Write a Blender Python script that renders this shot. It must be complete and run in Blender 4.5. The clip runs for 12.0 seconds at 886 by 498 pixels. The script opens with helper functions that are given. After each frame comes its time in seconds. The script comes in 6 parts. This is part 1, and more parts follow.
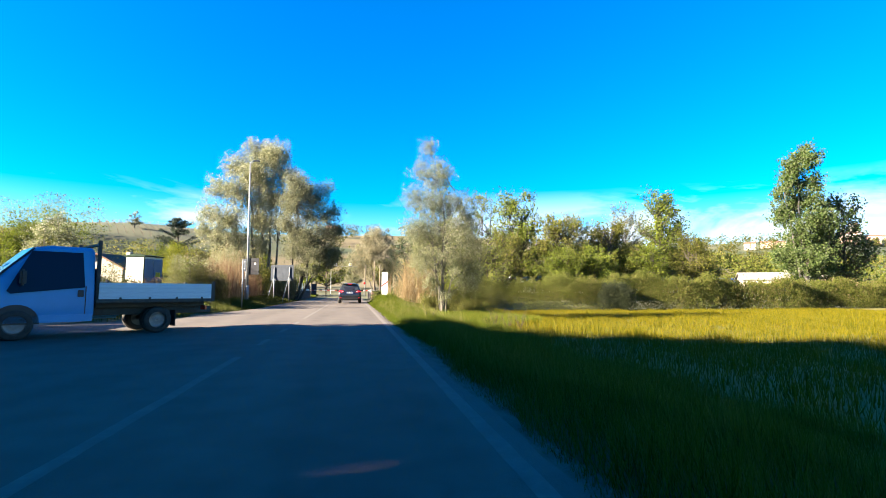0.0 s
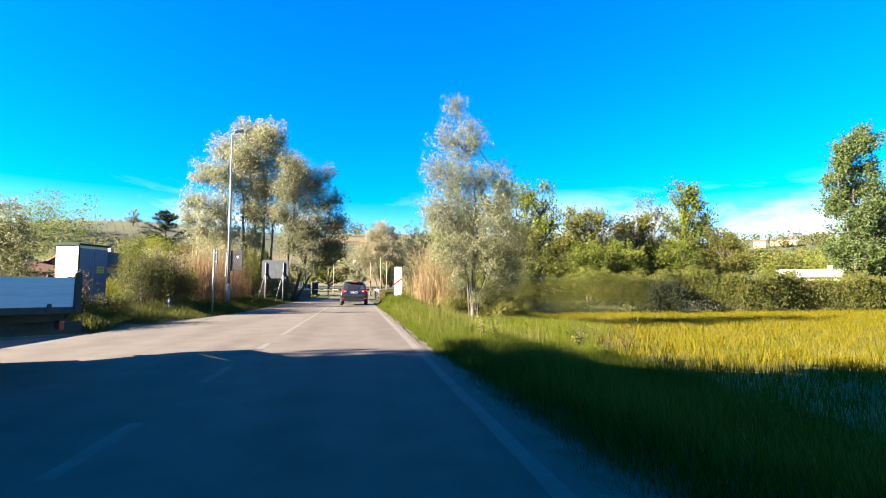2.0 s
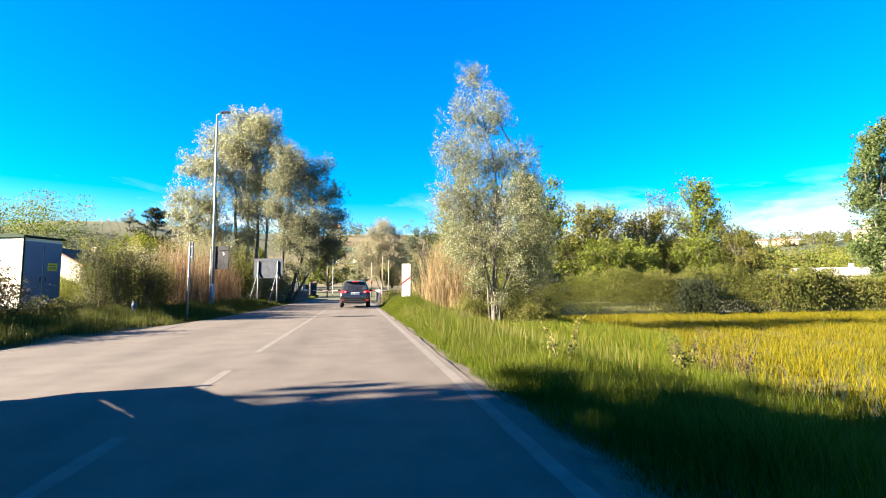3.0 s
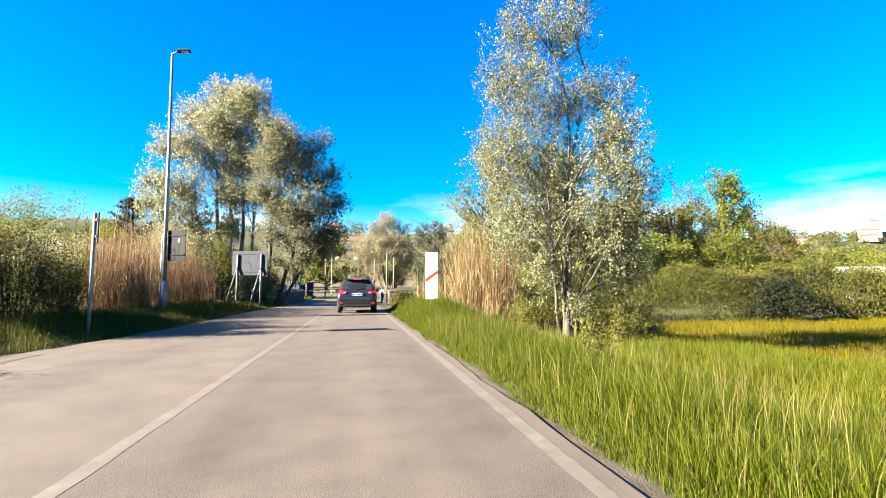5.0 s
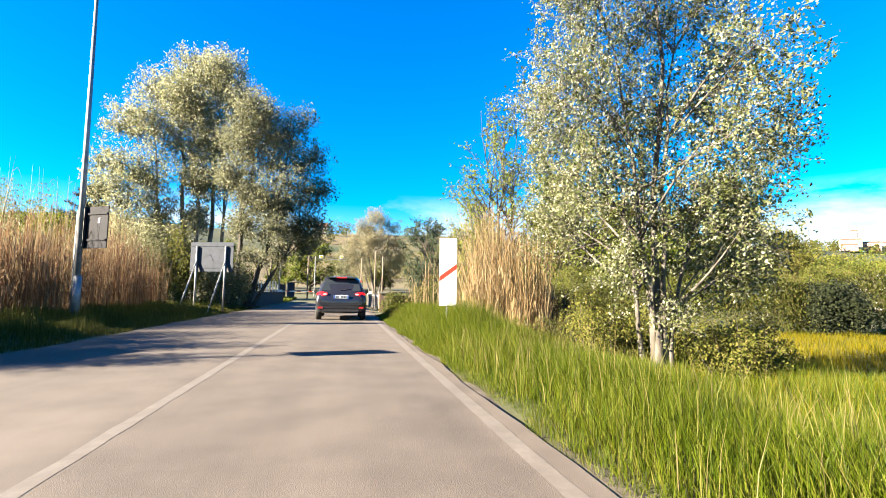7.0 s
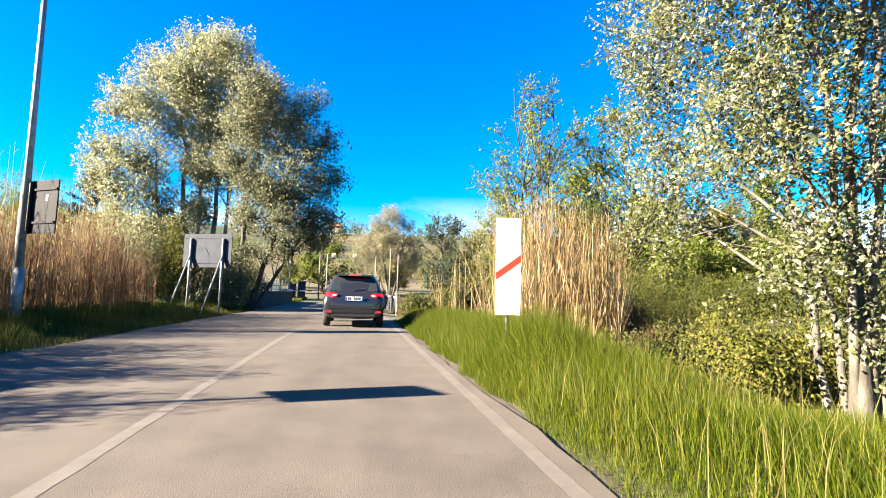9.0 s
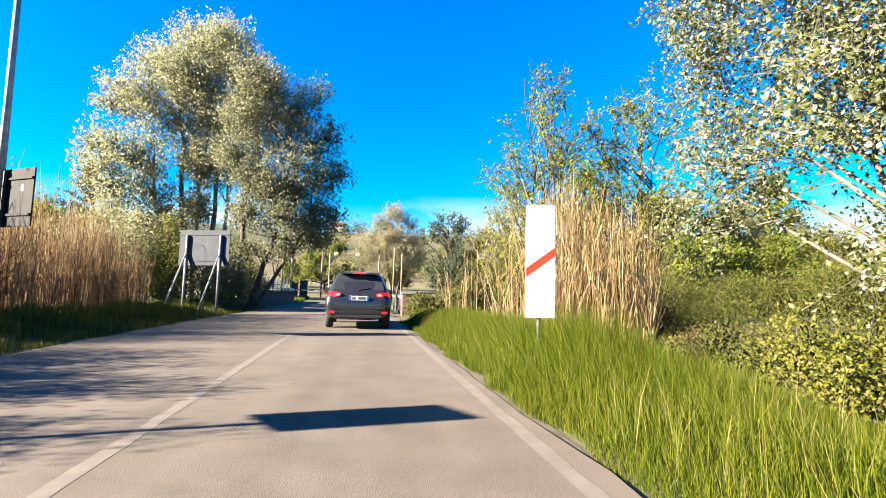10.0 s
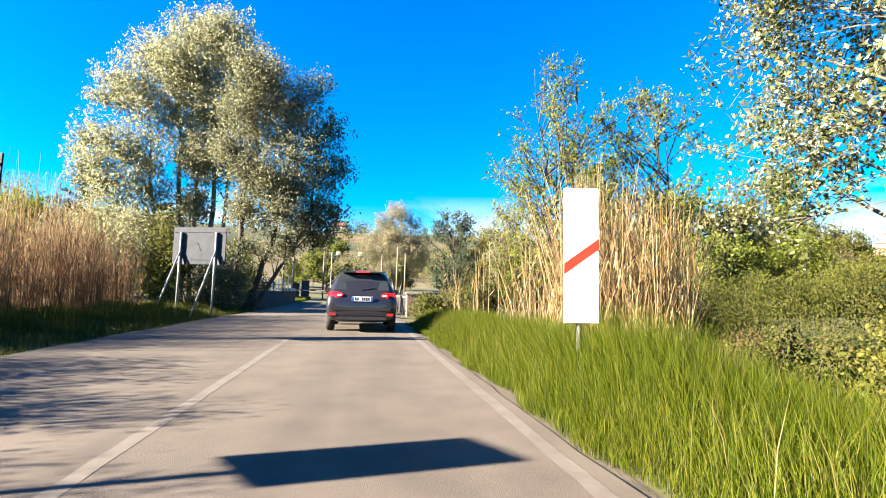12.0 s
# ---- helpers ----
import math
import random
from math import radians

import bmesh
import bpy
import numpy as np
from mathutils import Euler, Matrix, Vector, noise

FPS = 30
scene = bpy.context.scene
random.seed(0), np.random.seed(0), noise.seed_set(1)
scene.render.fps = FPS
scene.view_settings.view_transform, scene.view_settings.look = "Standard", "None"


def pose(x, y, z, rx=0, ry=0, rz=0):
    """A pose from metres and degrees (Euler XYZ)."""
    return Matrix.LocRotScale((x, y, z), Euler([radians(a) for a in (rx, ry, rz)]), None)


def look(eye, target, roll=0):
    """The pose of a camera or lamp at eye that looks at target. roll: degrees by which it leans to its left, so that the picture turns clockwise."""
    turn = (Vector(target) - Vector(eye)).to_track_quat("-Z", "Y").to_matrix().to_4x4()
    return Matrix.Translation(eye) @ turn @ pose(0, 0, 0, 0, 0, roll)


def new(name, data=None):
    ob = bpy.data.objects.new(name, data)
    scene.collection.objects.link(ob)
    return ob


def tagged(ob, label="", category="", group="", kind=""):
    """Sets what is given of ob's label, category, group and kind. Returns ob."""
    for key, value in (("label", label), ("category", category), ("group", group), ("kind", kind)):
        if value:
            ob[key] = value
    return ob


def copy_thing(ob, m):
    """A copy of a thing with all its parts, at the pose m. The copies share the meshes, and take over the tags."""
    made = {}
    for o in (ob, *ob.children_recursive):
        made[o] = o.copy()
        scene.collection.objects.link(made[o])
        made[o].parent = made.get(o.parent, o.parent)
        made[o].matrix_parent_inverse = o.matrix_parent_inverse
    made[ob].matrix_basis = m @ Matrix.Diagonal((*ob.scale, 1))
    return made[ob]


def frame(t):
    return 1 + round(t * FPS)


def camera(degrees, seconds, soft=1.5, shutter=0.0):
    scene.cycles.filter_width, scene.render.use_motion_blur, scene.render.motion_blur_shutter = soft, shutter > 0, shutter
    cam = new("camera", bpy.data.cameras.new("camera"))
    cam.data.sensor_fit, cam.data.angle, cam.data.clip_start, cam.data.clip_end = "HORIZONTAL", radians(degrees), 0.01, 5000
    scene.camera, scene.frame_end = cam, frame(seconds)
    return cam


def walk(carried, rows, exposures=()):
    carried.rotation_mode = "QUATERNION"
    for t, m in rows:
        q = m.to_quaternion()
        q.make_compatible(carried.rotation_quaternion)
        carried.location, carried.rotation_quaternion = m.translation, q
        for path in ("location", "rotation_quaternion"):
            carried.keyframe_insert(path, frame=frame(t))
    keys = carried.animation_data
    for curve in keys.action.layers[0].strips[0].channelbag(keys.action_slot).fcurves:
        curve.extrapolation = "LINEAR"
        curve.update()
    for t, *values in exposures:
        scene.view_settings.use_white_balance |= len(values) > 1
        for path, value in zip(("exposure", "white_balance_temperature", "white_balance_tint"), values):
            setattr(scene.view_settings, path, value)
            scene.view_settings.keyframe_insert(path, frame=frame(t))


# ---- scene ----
cam = camera(85.0, 12.0, soft=1.0)
PATH = [
    (0, (0.289, -0.209, 1.12), (0.652, 1.751, 1.291), 0.2),
    (0.5, (0.315, 1.485, 1.128), (0.672, 3.445, 1.297), 0.2),
    (1, (0.289, 3.233, 1.117), (0.642, 5.194, 1.285), 0.2),
    (1.5, (0.254, 5.061, 1.133), (0.603, 7.023, 1.301), 0.2),
    (2, (0.232, 6.923, 1.126), (0.579, 8.885, 1.293), 0.1),
    (2.5, (0.205, 8.716, 1.108), (0.552, 10.679, 1.275), 0.0),
    (3, (0.145, 10.471, 1.093), (0.493, 12.433, 1.263), -0.1),
    (5, (0.036, 17.611, 1.093), (0.382, 19.574, 1.264), 0.0),
    (5.5, (0.065, 19.024, 1.108), (0.428, 20.983, 1.276), 0.3),
    (6, (0.025, 20.271, 1.087), (0.421, 22.223, 1.264), 0.7),
    (6.5, (0.078, 21.413, 1.08), (0.491, 23.361, 1.263), 0.7),
    (7, (0.094, 22.514, 1.085), (0.493, 24.465, 1.268), 0.8),
    (9, (0.076, 25.967, 1.107), (0.423, 27.928, 1.294), 1.5),
    (9.5, (0.023, 26.584, 1.106), (0.367, 28.546, 1.288), 1.2),
    (10, (0.007, 27.051, 1.1), (0.345, 29.014, 1.284), 1.5),
    (10.5, (0.023, 27.412, 1.096), (0.358, 29.375, 1.281), 1.5),
    (11, (0.008, 27.698, 1.093), (0.34, 29.662, 1.279), 1.6),
    (11.5, (-0.013, 27.937, 1.093), (0.319, 29.901, 1.277), 1.4),
    (12, (-0.021, 28.157, 1.096), (0.308, 30.121, 1.281), 1.5),
]
walk(cam, [(t, look(eye, target, roll)) for t, eye, target, roll in PATH],
     exposures=((0, 3.54), (3, 3.56), (5, 3.54), (12, 3.54)))

# ---- world, sun ----
SUN_TO = Vector((-0.975, -0.165, 0.40)).normalized()
world = bpy.data.worlds.new("sky")
scene.world = world
world.use_nodes = True
wn, wl = world.node_tree.nodes, world.node_tree.links
wn.clear()
w_out = wn.new("ShaderNodeOutputWorld")
w_bg = wn.new("ShaderNodeBackground")
w_sky = wn.new("ShaderNodeTexSky")
w_sky.sky_type = "NISHITA"
w_sky.sun_disc = False
w_sky.sun_elevation = math.asin(SUN_TO.z)
w_sky.sun_rotation = math.atan2(SUN_TO.x, SUN_TO.y) % (2 * math.pi)
w_sky.air_density, w_sky.dust_density, w_sky.ozone_density = 1.0, 0.0, 3.0
w_hsv = wn.new("ShaderNodeHueSaturation")
w_hsv.inputs["Hue"].default_value = 0.512
w_hsv.inputs["Saturation"].default_value = 1.7
w_hsv.inputs["Value"].default_value = 0.65
wl.new(w_sky.outputs[0], w_hsv.inputs["Color"])
# thin clouds low over the horizon, by a stretched noise over the direction
w_tc = wn.new("ShaderNodeTexCoord")
w_map = wn.new("ShaderNodeMapping")
w_map.inputs["Location"].default_value = (0.6, 0.2, 0.0)
w_map.inputs["Scale"].default_value = (2.4, 2.4, 8.0)
w_noise = wn.new("ShaderNodeTexNoise")
w_noise.inputs["Scale"].default_value = 1.35
w_noise.inputs["Detail"].default_value = 9.0
w_noise.inputs["Roughness"].default_value = 0.6
w_noise.inputs["Distortion"].default_value = 0.5
wl.new(w_tc.outputs["Generated"], w_map.inputs["Vector"])
wl.new(w_map.outputs[0], w_noise.inputs["Vector"])
w_ramp = wn.new("ShaderNodeValToRGB")
w_ramp.color_ramp.elements[0].position, w_ramp.color_ramp.elements[1].position = 0.55, 0.70
w_sep = wn.new("ShaderNodeSeparateXYZ")
wl.new(w_tc.outputs["Generated"], w_sep.inputs[0])
w_band = wn.new("ShaderNodeMapRange")
w_band.inputs["From Min"].default_value, w_band.inputs["From Max"].default_value = 0.20, 0.12
wl.new(w_sep.outputs["Z"], w_band.inputs["Value"])
w_mul = wn.new("ShaderNodeMath")
w_mul.operation = "MULTIPLY"
w_dir = wn.new("ShaderNodeVectorMath")
w_dir.operation = "DOT_PRODUCT"
w_dir.inputs[1].default_value = (0.50, 0.866, 0.0)
wl.new(w_tc.outputs["Generated"], w_dir.inputs[0])
w_far = wn.new("ShaderNodeMapRange")
w_far.inputs["From Min"].default_value, w_far.inputs["From Max"].default_value = 0.86, 0.985
w_far.inputs["To Min"].default_value, w_far.inputs["To Max"].default_value = 0.0, 0.15
wl.new(w_dir.outputs["Value"], w_far.inputs["Value"])
w_add = wn.new("ShaderNodeMath")
w_add.operation = "ADD"
wl.new(w_noise.outputs["Fac"], w_add.inputs[0])
wl.new(w_far.outputs[0], w_add.inputs[1])
wl.new(w_add.outputs[0], w_ramp.inputs[0])
wl.new(w_ramp.outputs[0], w_mul.inputs[0])
wl.new(w_band.outputs[0], w_mul.inputs[1])
w_mix = wn.new("ShaderNodeMixRGB")
w_mix.inputs[2].default_value = (2.2, 2.6, 2.9, 1)
wl.new(w_mul.outputs[0], w_mix.inputs[0])
wl.new(w_hsv.outputs[0], w_mix.inputs[1])
wl.new(w_mix.outputs[0], w_bg.inputs["Color"])
w_bg.inputs["Strength"].default_value = 0.05
wl.new(w_bg.outputs[0], w_out.inputs[0])

sun = new("sun", bpy.data.lights.new("sun", "SUN"))
sun.data.energy, sun.data.angle, sun.data.color = 5.0, radians(0.5), (1.0, 0.86, 0.66)
sun.matrix_world = look(SUN_TO * 60, (0, 0, 0))


# ---- materials ----
def base_material(name):
    m = bpy.data.materials.new(name)
    m.use_nodes = True
    return m, m.node_tree.nodes, m.node_tree.links, m.node_tree.nodes["Principled BSDF"]


def ramp_node(nodes, cols, lo=0.3, hi=0.7):
    r = nodes.new("ShaderNodeValToRGB")
    e = r.color_ramp.elements
    while len(e) < len(cols):
        e.new(0.5)
    for i, c in enumerate(cols):
        e[i].position = lo + (hi - lo) * i / max(1, len(cols) - 1)
        e[i].color = (*c, 1)
    return r


def surface(name, cols, scale=6.0, rough=0.7, bump=0.15, fine=60.0, metal=0.0, stretch=(1, 1, 1), spec=0.4, grime=0.25, coat=0.0):
    """Two scales of noise in colour, fine relief."""
    m, n, l, b = base_material(name)
    tc = n.new("ShaderNodeTexCoord")
    mp = n.new("ShaderNodeMapping")
    mp.inputs["Scale"].default_value = stretch
    l.new(tc.outputs["Object"], mp.inputs[0])
    a = n.new("ShaderNodeTexNoise")
    a.inputs["Scale"].default_value, a.inputs["Detail"].default_value = scale, 8
    l.new(mp.outputs[0], a.inputs["Vector"])
    r = ramp_node(n, cols)
    l.new(a.outputs["Fac"], r.inputs[0])
    f = n.new("ShaderNodeTexNoise")
    f.inputs["Scale"].default_value, f.inputs["Detail"].default_value = fine, 4
    l.new(mp.outputs[0], f.inputs["Vector"])
    mr = n.new("ShaderNodeMapRange")
    mr.inputs["From Min"].default_value, mr.inputs["From Max"].default_value = 0.25, 0.75
    mr.inputs["To Min"].default_value, mr.inputs["To Max"].default_value = 1 - grime, 1 + grime * 0.4
    l.new(f.outputs["Fac"], mr.inputs["Value"])
    mx = n.new("ShaderNodeMixRGB")
    mx.blend_type = "MULTIPLY"
    mx.inputs[0].default_value = 1.0
    l.new(r.outputs[0], mx.inputs[1])
    l.new(mr.outputs[0], mx.inputs[2])
    l.new(mx.outputs[0], b.inputs["Base Color"])
    b.inputs["Roughness"].default_value, b.inputs["Metallic"].default_value = rough, metal
    b.inputs["Specular IOR Level"].default_value = spec
    b.inputs["Coat Weight"].default_value = coat
    if bump:
        bp = n.new("ShaderNodeBump")
        bp.inputs["Strength"].default_value, bp.inputs["Distance"].default_value = bump, 0.02
        l.new(f.outputs["Fac"], bp.inputs["Height"])
        l.new(bp.outputs[0], b.inputs["Normal"])
    return m


def leafy(name, cols, lo=0.0, hi=1.0, through_light=0.3, rough=0.5, patch=0.0, grain=0.55, gloss=0.1):
    """Leaves, blades and stalks: colour by island, with some light passing through."""
    m, n, l, b = base_material(name)
    g = n.new("ShaderNodeNewGeometry")
    r = ramp_node(n, cols, lo, hi)
    tc = n.new("ShaderNodeTexCoord")
    a = n.new("ShaderNodeTexNoise")
    a.inputs["Scale"].default_value, a.inputs["Detail"].default_value = grain, 3
    l.new(tc.outputs["Object"], a.inputs["Vector"])
    ad = n.new("ShaderNodeMath")
    ad.operation = "MULTIPLY_ADD"
    l.new(a.outputs["Fac"], ad.inputs[0])
    ad.inputs[1].default_value = patch
    sb = n.new("ShaderNodeMath")
    sb.operation = "SUBTRACT"
    l.new(g.outputs["Random Per Island"], sb.inputs[0])
    sb.inputs[1].default_value = patch * 0.5
    l.new(sb.outputs[0], ad.inputs[2])
    l.new(ad.outputs[0], r.inputs[0])
    l.new(r.outputs[0], b.inputs["Base Color"])
    b.inputs["Roughness"].default_value = rough
    b.inputs["Specular IOR Level"].default_value = gloss
    t = n.new("ShaderNodeBsdfTranslucent")
    l.new(r.outputs[0], t.inputs["Color"])
    mx = n.new("ShaderNodeMixShader")
    mx.inputs[0].default_value = through_light
    l.new(b.outputs[0], mx.inputs[1])
    l.new(t.outputs[0], mx.inputs[2])
    l.new(mx.outputs[0], n["Material Output"].inputs[0])
    return m


def plain(name, col, rough=0.5, metal=0.0, coat=0.0, glow=0.0):
    m, n, l, b = base_material(name)
    a = n.new("ShaderNodeTexNoise")
    a.inputs["Scale"].default_value, a.inputs["Detail"].default_value = 9, 5
    r = ramp_node(n, [tuple(c * 0.82 for c in col), col], 0.3, 0.65)
    l.new(a.outputs["Fac"], r.inputs[0])
    l.new(r.outputs[0], b.inputs["Base Color"])
    b.inputs["Roughness"].default_value, b.inputs["Metallic"].default_value = rough, metal
    b.inputs["Coat Weight"].default_value = coat
    if glow:
        b.inputs["Emission Color"].default_value = (*col, 1)
        b.inputs["Emission Strength"].default_value = glow
    return m


def asphalt_material():
    m, n, l, b = base_material("asphalt")
    tc = n.new("ShaderNodeTexCoord")
    st = n.new("ShaderNodeMapping")
    st.inputs["Scale"].default_value = (1.0, 0.06, 1.0)
    l.new(tc.outputs["Object"], st.inputs[0])
    lane = n.new("ShaderNodeTexNoise")
    lane.inputs["Scale"].default_value, lane.inputs["Detail"].default_value = 1.1, 6
    l.new(st.outputs[0], lane.inputs["Vector"])
    r = ramp_node(n, [(0.060, 0.050, 0.043), (0.078, 0.065, 0.055), (0.092, 0.077, 0.066)], 0.3, 0.7)
    l.new(lane.outputs["Fac"], r.inputs[0])
    blot = n.new("ShaderNodeTexNoise")
    blot.inputs["Scale"].default_value, blot.inputs["Detail"].default_value = 1.6, 7
    l.new(tc.outputs["Object"], blot.inputs["Vector"])
    mr = n.new("ShaderNodeMapRange")
    mr.inputs["From Min"].default_value, mr.inputs["From Max"].default_value = 0.3, 0.6
    mr.inputs["To Min"].default_value, mr.inputs["To Max"].default_value = 0.8, 1.06
    l.new(blot.outputs["Fac"], mr.inputs["Value"])
    grain = n.new("ShaderNodeTexNoise")
    grain.inputs["Scale"].default_value, grain.inputs["Detail"].default_value = 130, 3
    l.new(tc.outputs["Object"], grain.inputs["Vector"])
    gr = n.new("ShaderNodeMapRange")
    gr.inputs["From Min"].default_value, gr.inputs["From Max"].default_value = 0.3, 0.7
    gr.inputs["To Min"].default_value, gr.inputs["To Max"].default_value = 0.75, 1.2
    l.new(grain.outputs["Fac"], gr.inputs["Value"])
    # fine dark cracks
    vo = n.new("ShaderNodeTexVoronoi")
    vo.feature = "DISTANCE_TO_EDGE"
    vo.inputs["Scale"].default_value = 0.35
    wp = n.new("ShaderNodeTexNoise")
    wp.inputs["Scale"].default_value, wp.inputs["Detail"].default_value = 2.2, 6
    l.new(tc.outputs["Object"], wp.inputs["Vector"])
    va = n.new("ShaderNodeMixRGB")
    va.inputs[0].default_value = 0.35
    l.new(tc.outputs["Object"], va.inputs[1])
    l.new(wp.outputs["Color"], va.inputs[2])
    l.new(va.outputs[0], vo.inputs["Vector"])
    ck = n.new("ShaderNodeMapRange")
    ck.inputs["From Min"].default_value, ck.inputs["From Max"].default_value = 0.0, 0.008
    ck.inputs["To Min"].default_value, ck.inputs["To Max"].default_value = 0.93, 1.0
    l.new(vo.outputs["Distance"], ck.inputs["Value"])
    prev = r.outputs[0]
    for src in (mr.outputs[0], gr.outputs[0], ck.outputs[0]):
        mx = n.new("ShaderNodeMixRGB")
        mx.blend_type, mx.inputs[0].default_value = "MULTIPLY", 1.0
        l.new(prev, mx.inputs[1])
        l.new(src, mx.inputs[2])
        prev = mx.outputs[0]
    l.new(prev, b.inputs["Base Color"])
    b.inputs["Roughness"].default_value = 0.85
    b.inputs["Specular IOR Level"].default_value = 0.3
    bp = n.new("ShaderNodeBump")
    bp.inputs["Strength"].default_value, bp.inputs["Distance"].default_value = 0.35, 0.01
    l.new(grain.outputs["Fac"], bp.inputs["Height"])
    l.new(bp.outputs[0], b.inputs["Normal"])
    return m


def worn_paint():
    """Road paint, half worn away: the gaps let the asphalt show."""
    m, n, l, b = base_material("road_paint")
    tc = n.new("ShaderNodeTexCoord")
    a = n.new("ShaderNodeTexNoise")
    a.inputs["Scale"].default_value, a.inputs["Detail"].default_value = 3.2, 10
    a.inputs["Roughness"].default_value = 0.75
    l.new(tc.outputs["Object"], a.inputs["Vector"])
    r = ramp_node(n, [(0.072, 0.061, 0.052), (0.087, 0.075, 0.065), (0.112, 0.099, 0.086)], 0.38, 0.66)
    l.new(a.outputs["Fac"], r.inputs[0])
    l.new(r.outputs[0], b.inputs["Base Color"])
    b.inputs["Roughness"].default_value = 0.8
    return m


def glass(name, col=(0.02, 0.025, 0.03), rough=0.05):
    m, n, l, b = base_material(name)
    b.inputs["Base Color"].default_value = (*col, 1)
    b.inputs["Roughness"].default_value = rough
    b.inputs["Specular IOR Level"].default_value = 0.22
    return m


ASPHALT = asphalt_material()
PAINT = worn_paint()
GRAVEL = surface("gravel_shoulder", [(0.05, 0.04, 0.025), (0.079, 0.063, 0.043), (0.108, 0.09, 0.065)], 3, 0.95, 0.6, 45)
SOIL = surface("verge_soil", [(0.032, 0.036, 0.0108), (0.047, 0.05, 0.0144), (0.061, 0.052, 0.025)], 1.2, 0.95, 0.5, 14)
FIELD = surface("meadow", [(0.045, 0.048, 0.002), (0.085, 0.072, 0.002), (0.11, 0.088, 0.002)], 0.5, 0.95, 0.6, 9)
HILL = surface("green_hill_fields", [(0.009, 0.020, 0.004), (0.019, 0.031, 0.006), (0.042, 0.042, 0.014), (0.016, 0.028, 0.005)], 0.04, 0.95, 0.2, 0.35)
HILL_DRY = surface("ploughed_hill_fields", [(0.014, 0.026, 0.005), (0.03, 0.038, 0.009), (0.09, 0.066, 0.026), (0.07, 0.058, 0.02), (0.02, 0.032, 0.007)], 0.018, 0.95, 0.2, 0.35)
FARLAND = surface("far_land", [(0.022, 0.032, 0.0108), (0.043, 0.054, 0.0180), (0.068, 0.068, 0.032)], 0.01, 0.95, 0.2, 0.3)
BARK_PALE = surface("poplar_bark", [(0.026, 0.022, 0.018), (0.065, 0.057, 0.046), (0.118, 0.109, 0.092)], 5, 0.85, 0.5, 30, stretch=(1, 1, 0.35))
BARK_DARK = surface("dark_bark", [(0.0180, 0.0144, 0.0108), (0.04, 0.032, 0.025), (0.061, 0.05, 0.04)], 6, 0.9, 0.6, 30, stretch=(1, 1, 0.3))
BARK_GREY = surface("grey_poplar_bark", [(0.0180, 0.0151, 0.0122), (0.05, 0.044, 0.036), (0.097, 0.09, 0.077)], 5, 0.85, 0.5, 30, stretch=(1, 1, 0.35))
BARK_WHITE = surface("white_bark", [(0.047, 0.041, 0.032), (0.122, 0.113, 0.097), (0.18, 0.171, 0.151)], 5, 0.85, 0.5, 30, stretch=(1, 1, 0.35))
LEAF_SILVER = leafy("silver_leaves", [(0.045, 0.058, 0.016), (0.078, 0.092, 0.028), (0.13, 0.14, 0.058), (0.20, 0.204, 0.115), (0.35, 0.345, 0.26)], 0.05, 0.97, 0.58, 0.5, 0.5, 2.2)
LEAF_RUSSET = leafy("russet_bramble_leaves", [(0.0180, 0.0126, 0.0054), (0.043, 0.027, 0.0126), (0.072, 0.047, 0.022), (0.047, 0.047, 0.0126)], 0.1, 0.95, 0.3, 0.6, 0.7)
LEAF_SPRING = leafy("spring_leaves", [(0.055, 0.076, 0.009), (0.115, 0.138, 0.020), (0.17, 0.178, 0.04)], 0.05, 0.95, 0.55, 0.5, 0.4)
LEAF_WILLOW = leafy("grey_green_leaves", [(0.12, 0.128, 0.058), (0.16, 0.166, 0.080), (0.205, 0.205, 0.118), (0.26, 0.255, 0.18)], 0.05, 0.9, 0.66, 0.5, 0.4)
# the willow leaf tones a third darker, with shade put into the colour
LEAF_SHADE = leafy("shade_toned_leaves", [(0.08, 0.087, 0.042), (0.108, 0.113, 0.06), (0.14, 0.142, 0.085), (0.185, 0.184, 0.13)], 0.05, 0.95, 0.64, 0.5, 0.4)
LEAF_GREEN = leafy("fresh_leaves", [(0.033, 0.048, 0.005), (0.074, 0.096, 0.010), (0.12, 0.138, 0.02)], 0.1, 0.9, 0.42, 0.5, 0.5)
LEAF_OLIVE = leafy("olive_leaves", [(0.034, 0.041, 0.006), (0.073, 0.082, 0.012), (0.116, 0.116, 0.022), (0.14, 0.122, 0.036)], 0.1, 0.95, 0.48, 0.55, 0.6)
LEAF_HEDGEROW = leafy("hedgerow_leaves", [(0.03, 0.037, 0.006), (0.058, 0.070, 0.011), (0.088, 0.098, 0.018), (0.10, 0.082, 0.03)], 0.1, 0.95, 0.42, 0.6, 0.7, 0.25)
LEAF_FEATHER = leafy("pale_feathery_leaves", [(0.12, 0.108, 0.06), (0.20, 0.182, 0.11), (0.29, 0.265, 0.18)], 0.05, 0.9, 0.6, 0.55, 0.4)
LEAF_YELLOW = leafy("yellow_green_leaves", [(0.065, 0.085, 0.004), (0.14, 0.155, 0.008), (0.20, 0.195, 0.016)], 0.1, 0.9, 0.42, 0.5, 0.4)
LEAF_POPLAR = leafy("green_poplar_leaves", [(0.017, 0.032, 0.006), (0.036, 0.058, 0.012), (0.062, 0.085, 0.024), (0.10, 0.12, 0.055)], 0.05, 0.95, 0.45, 0.5, 0.4)
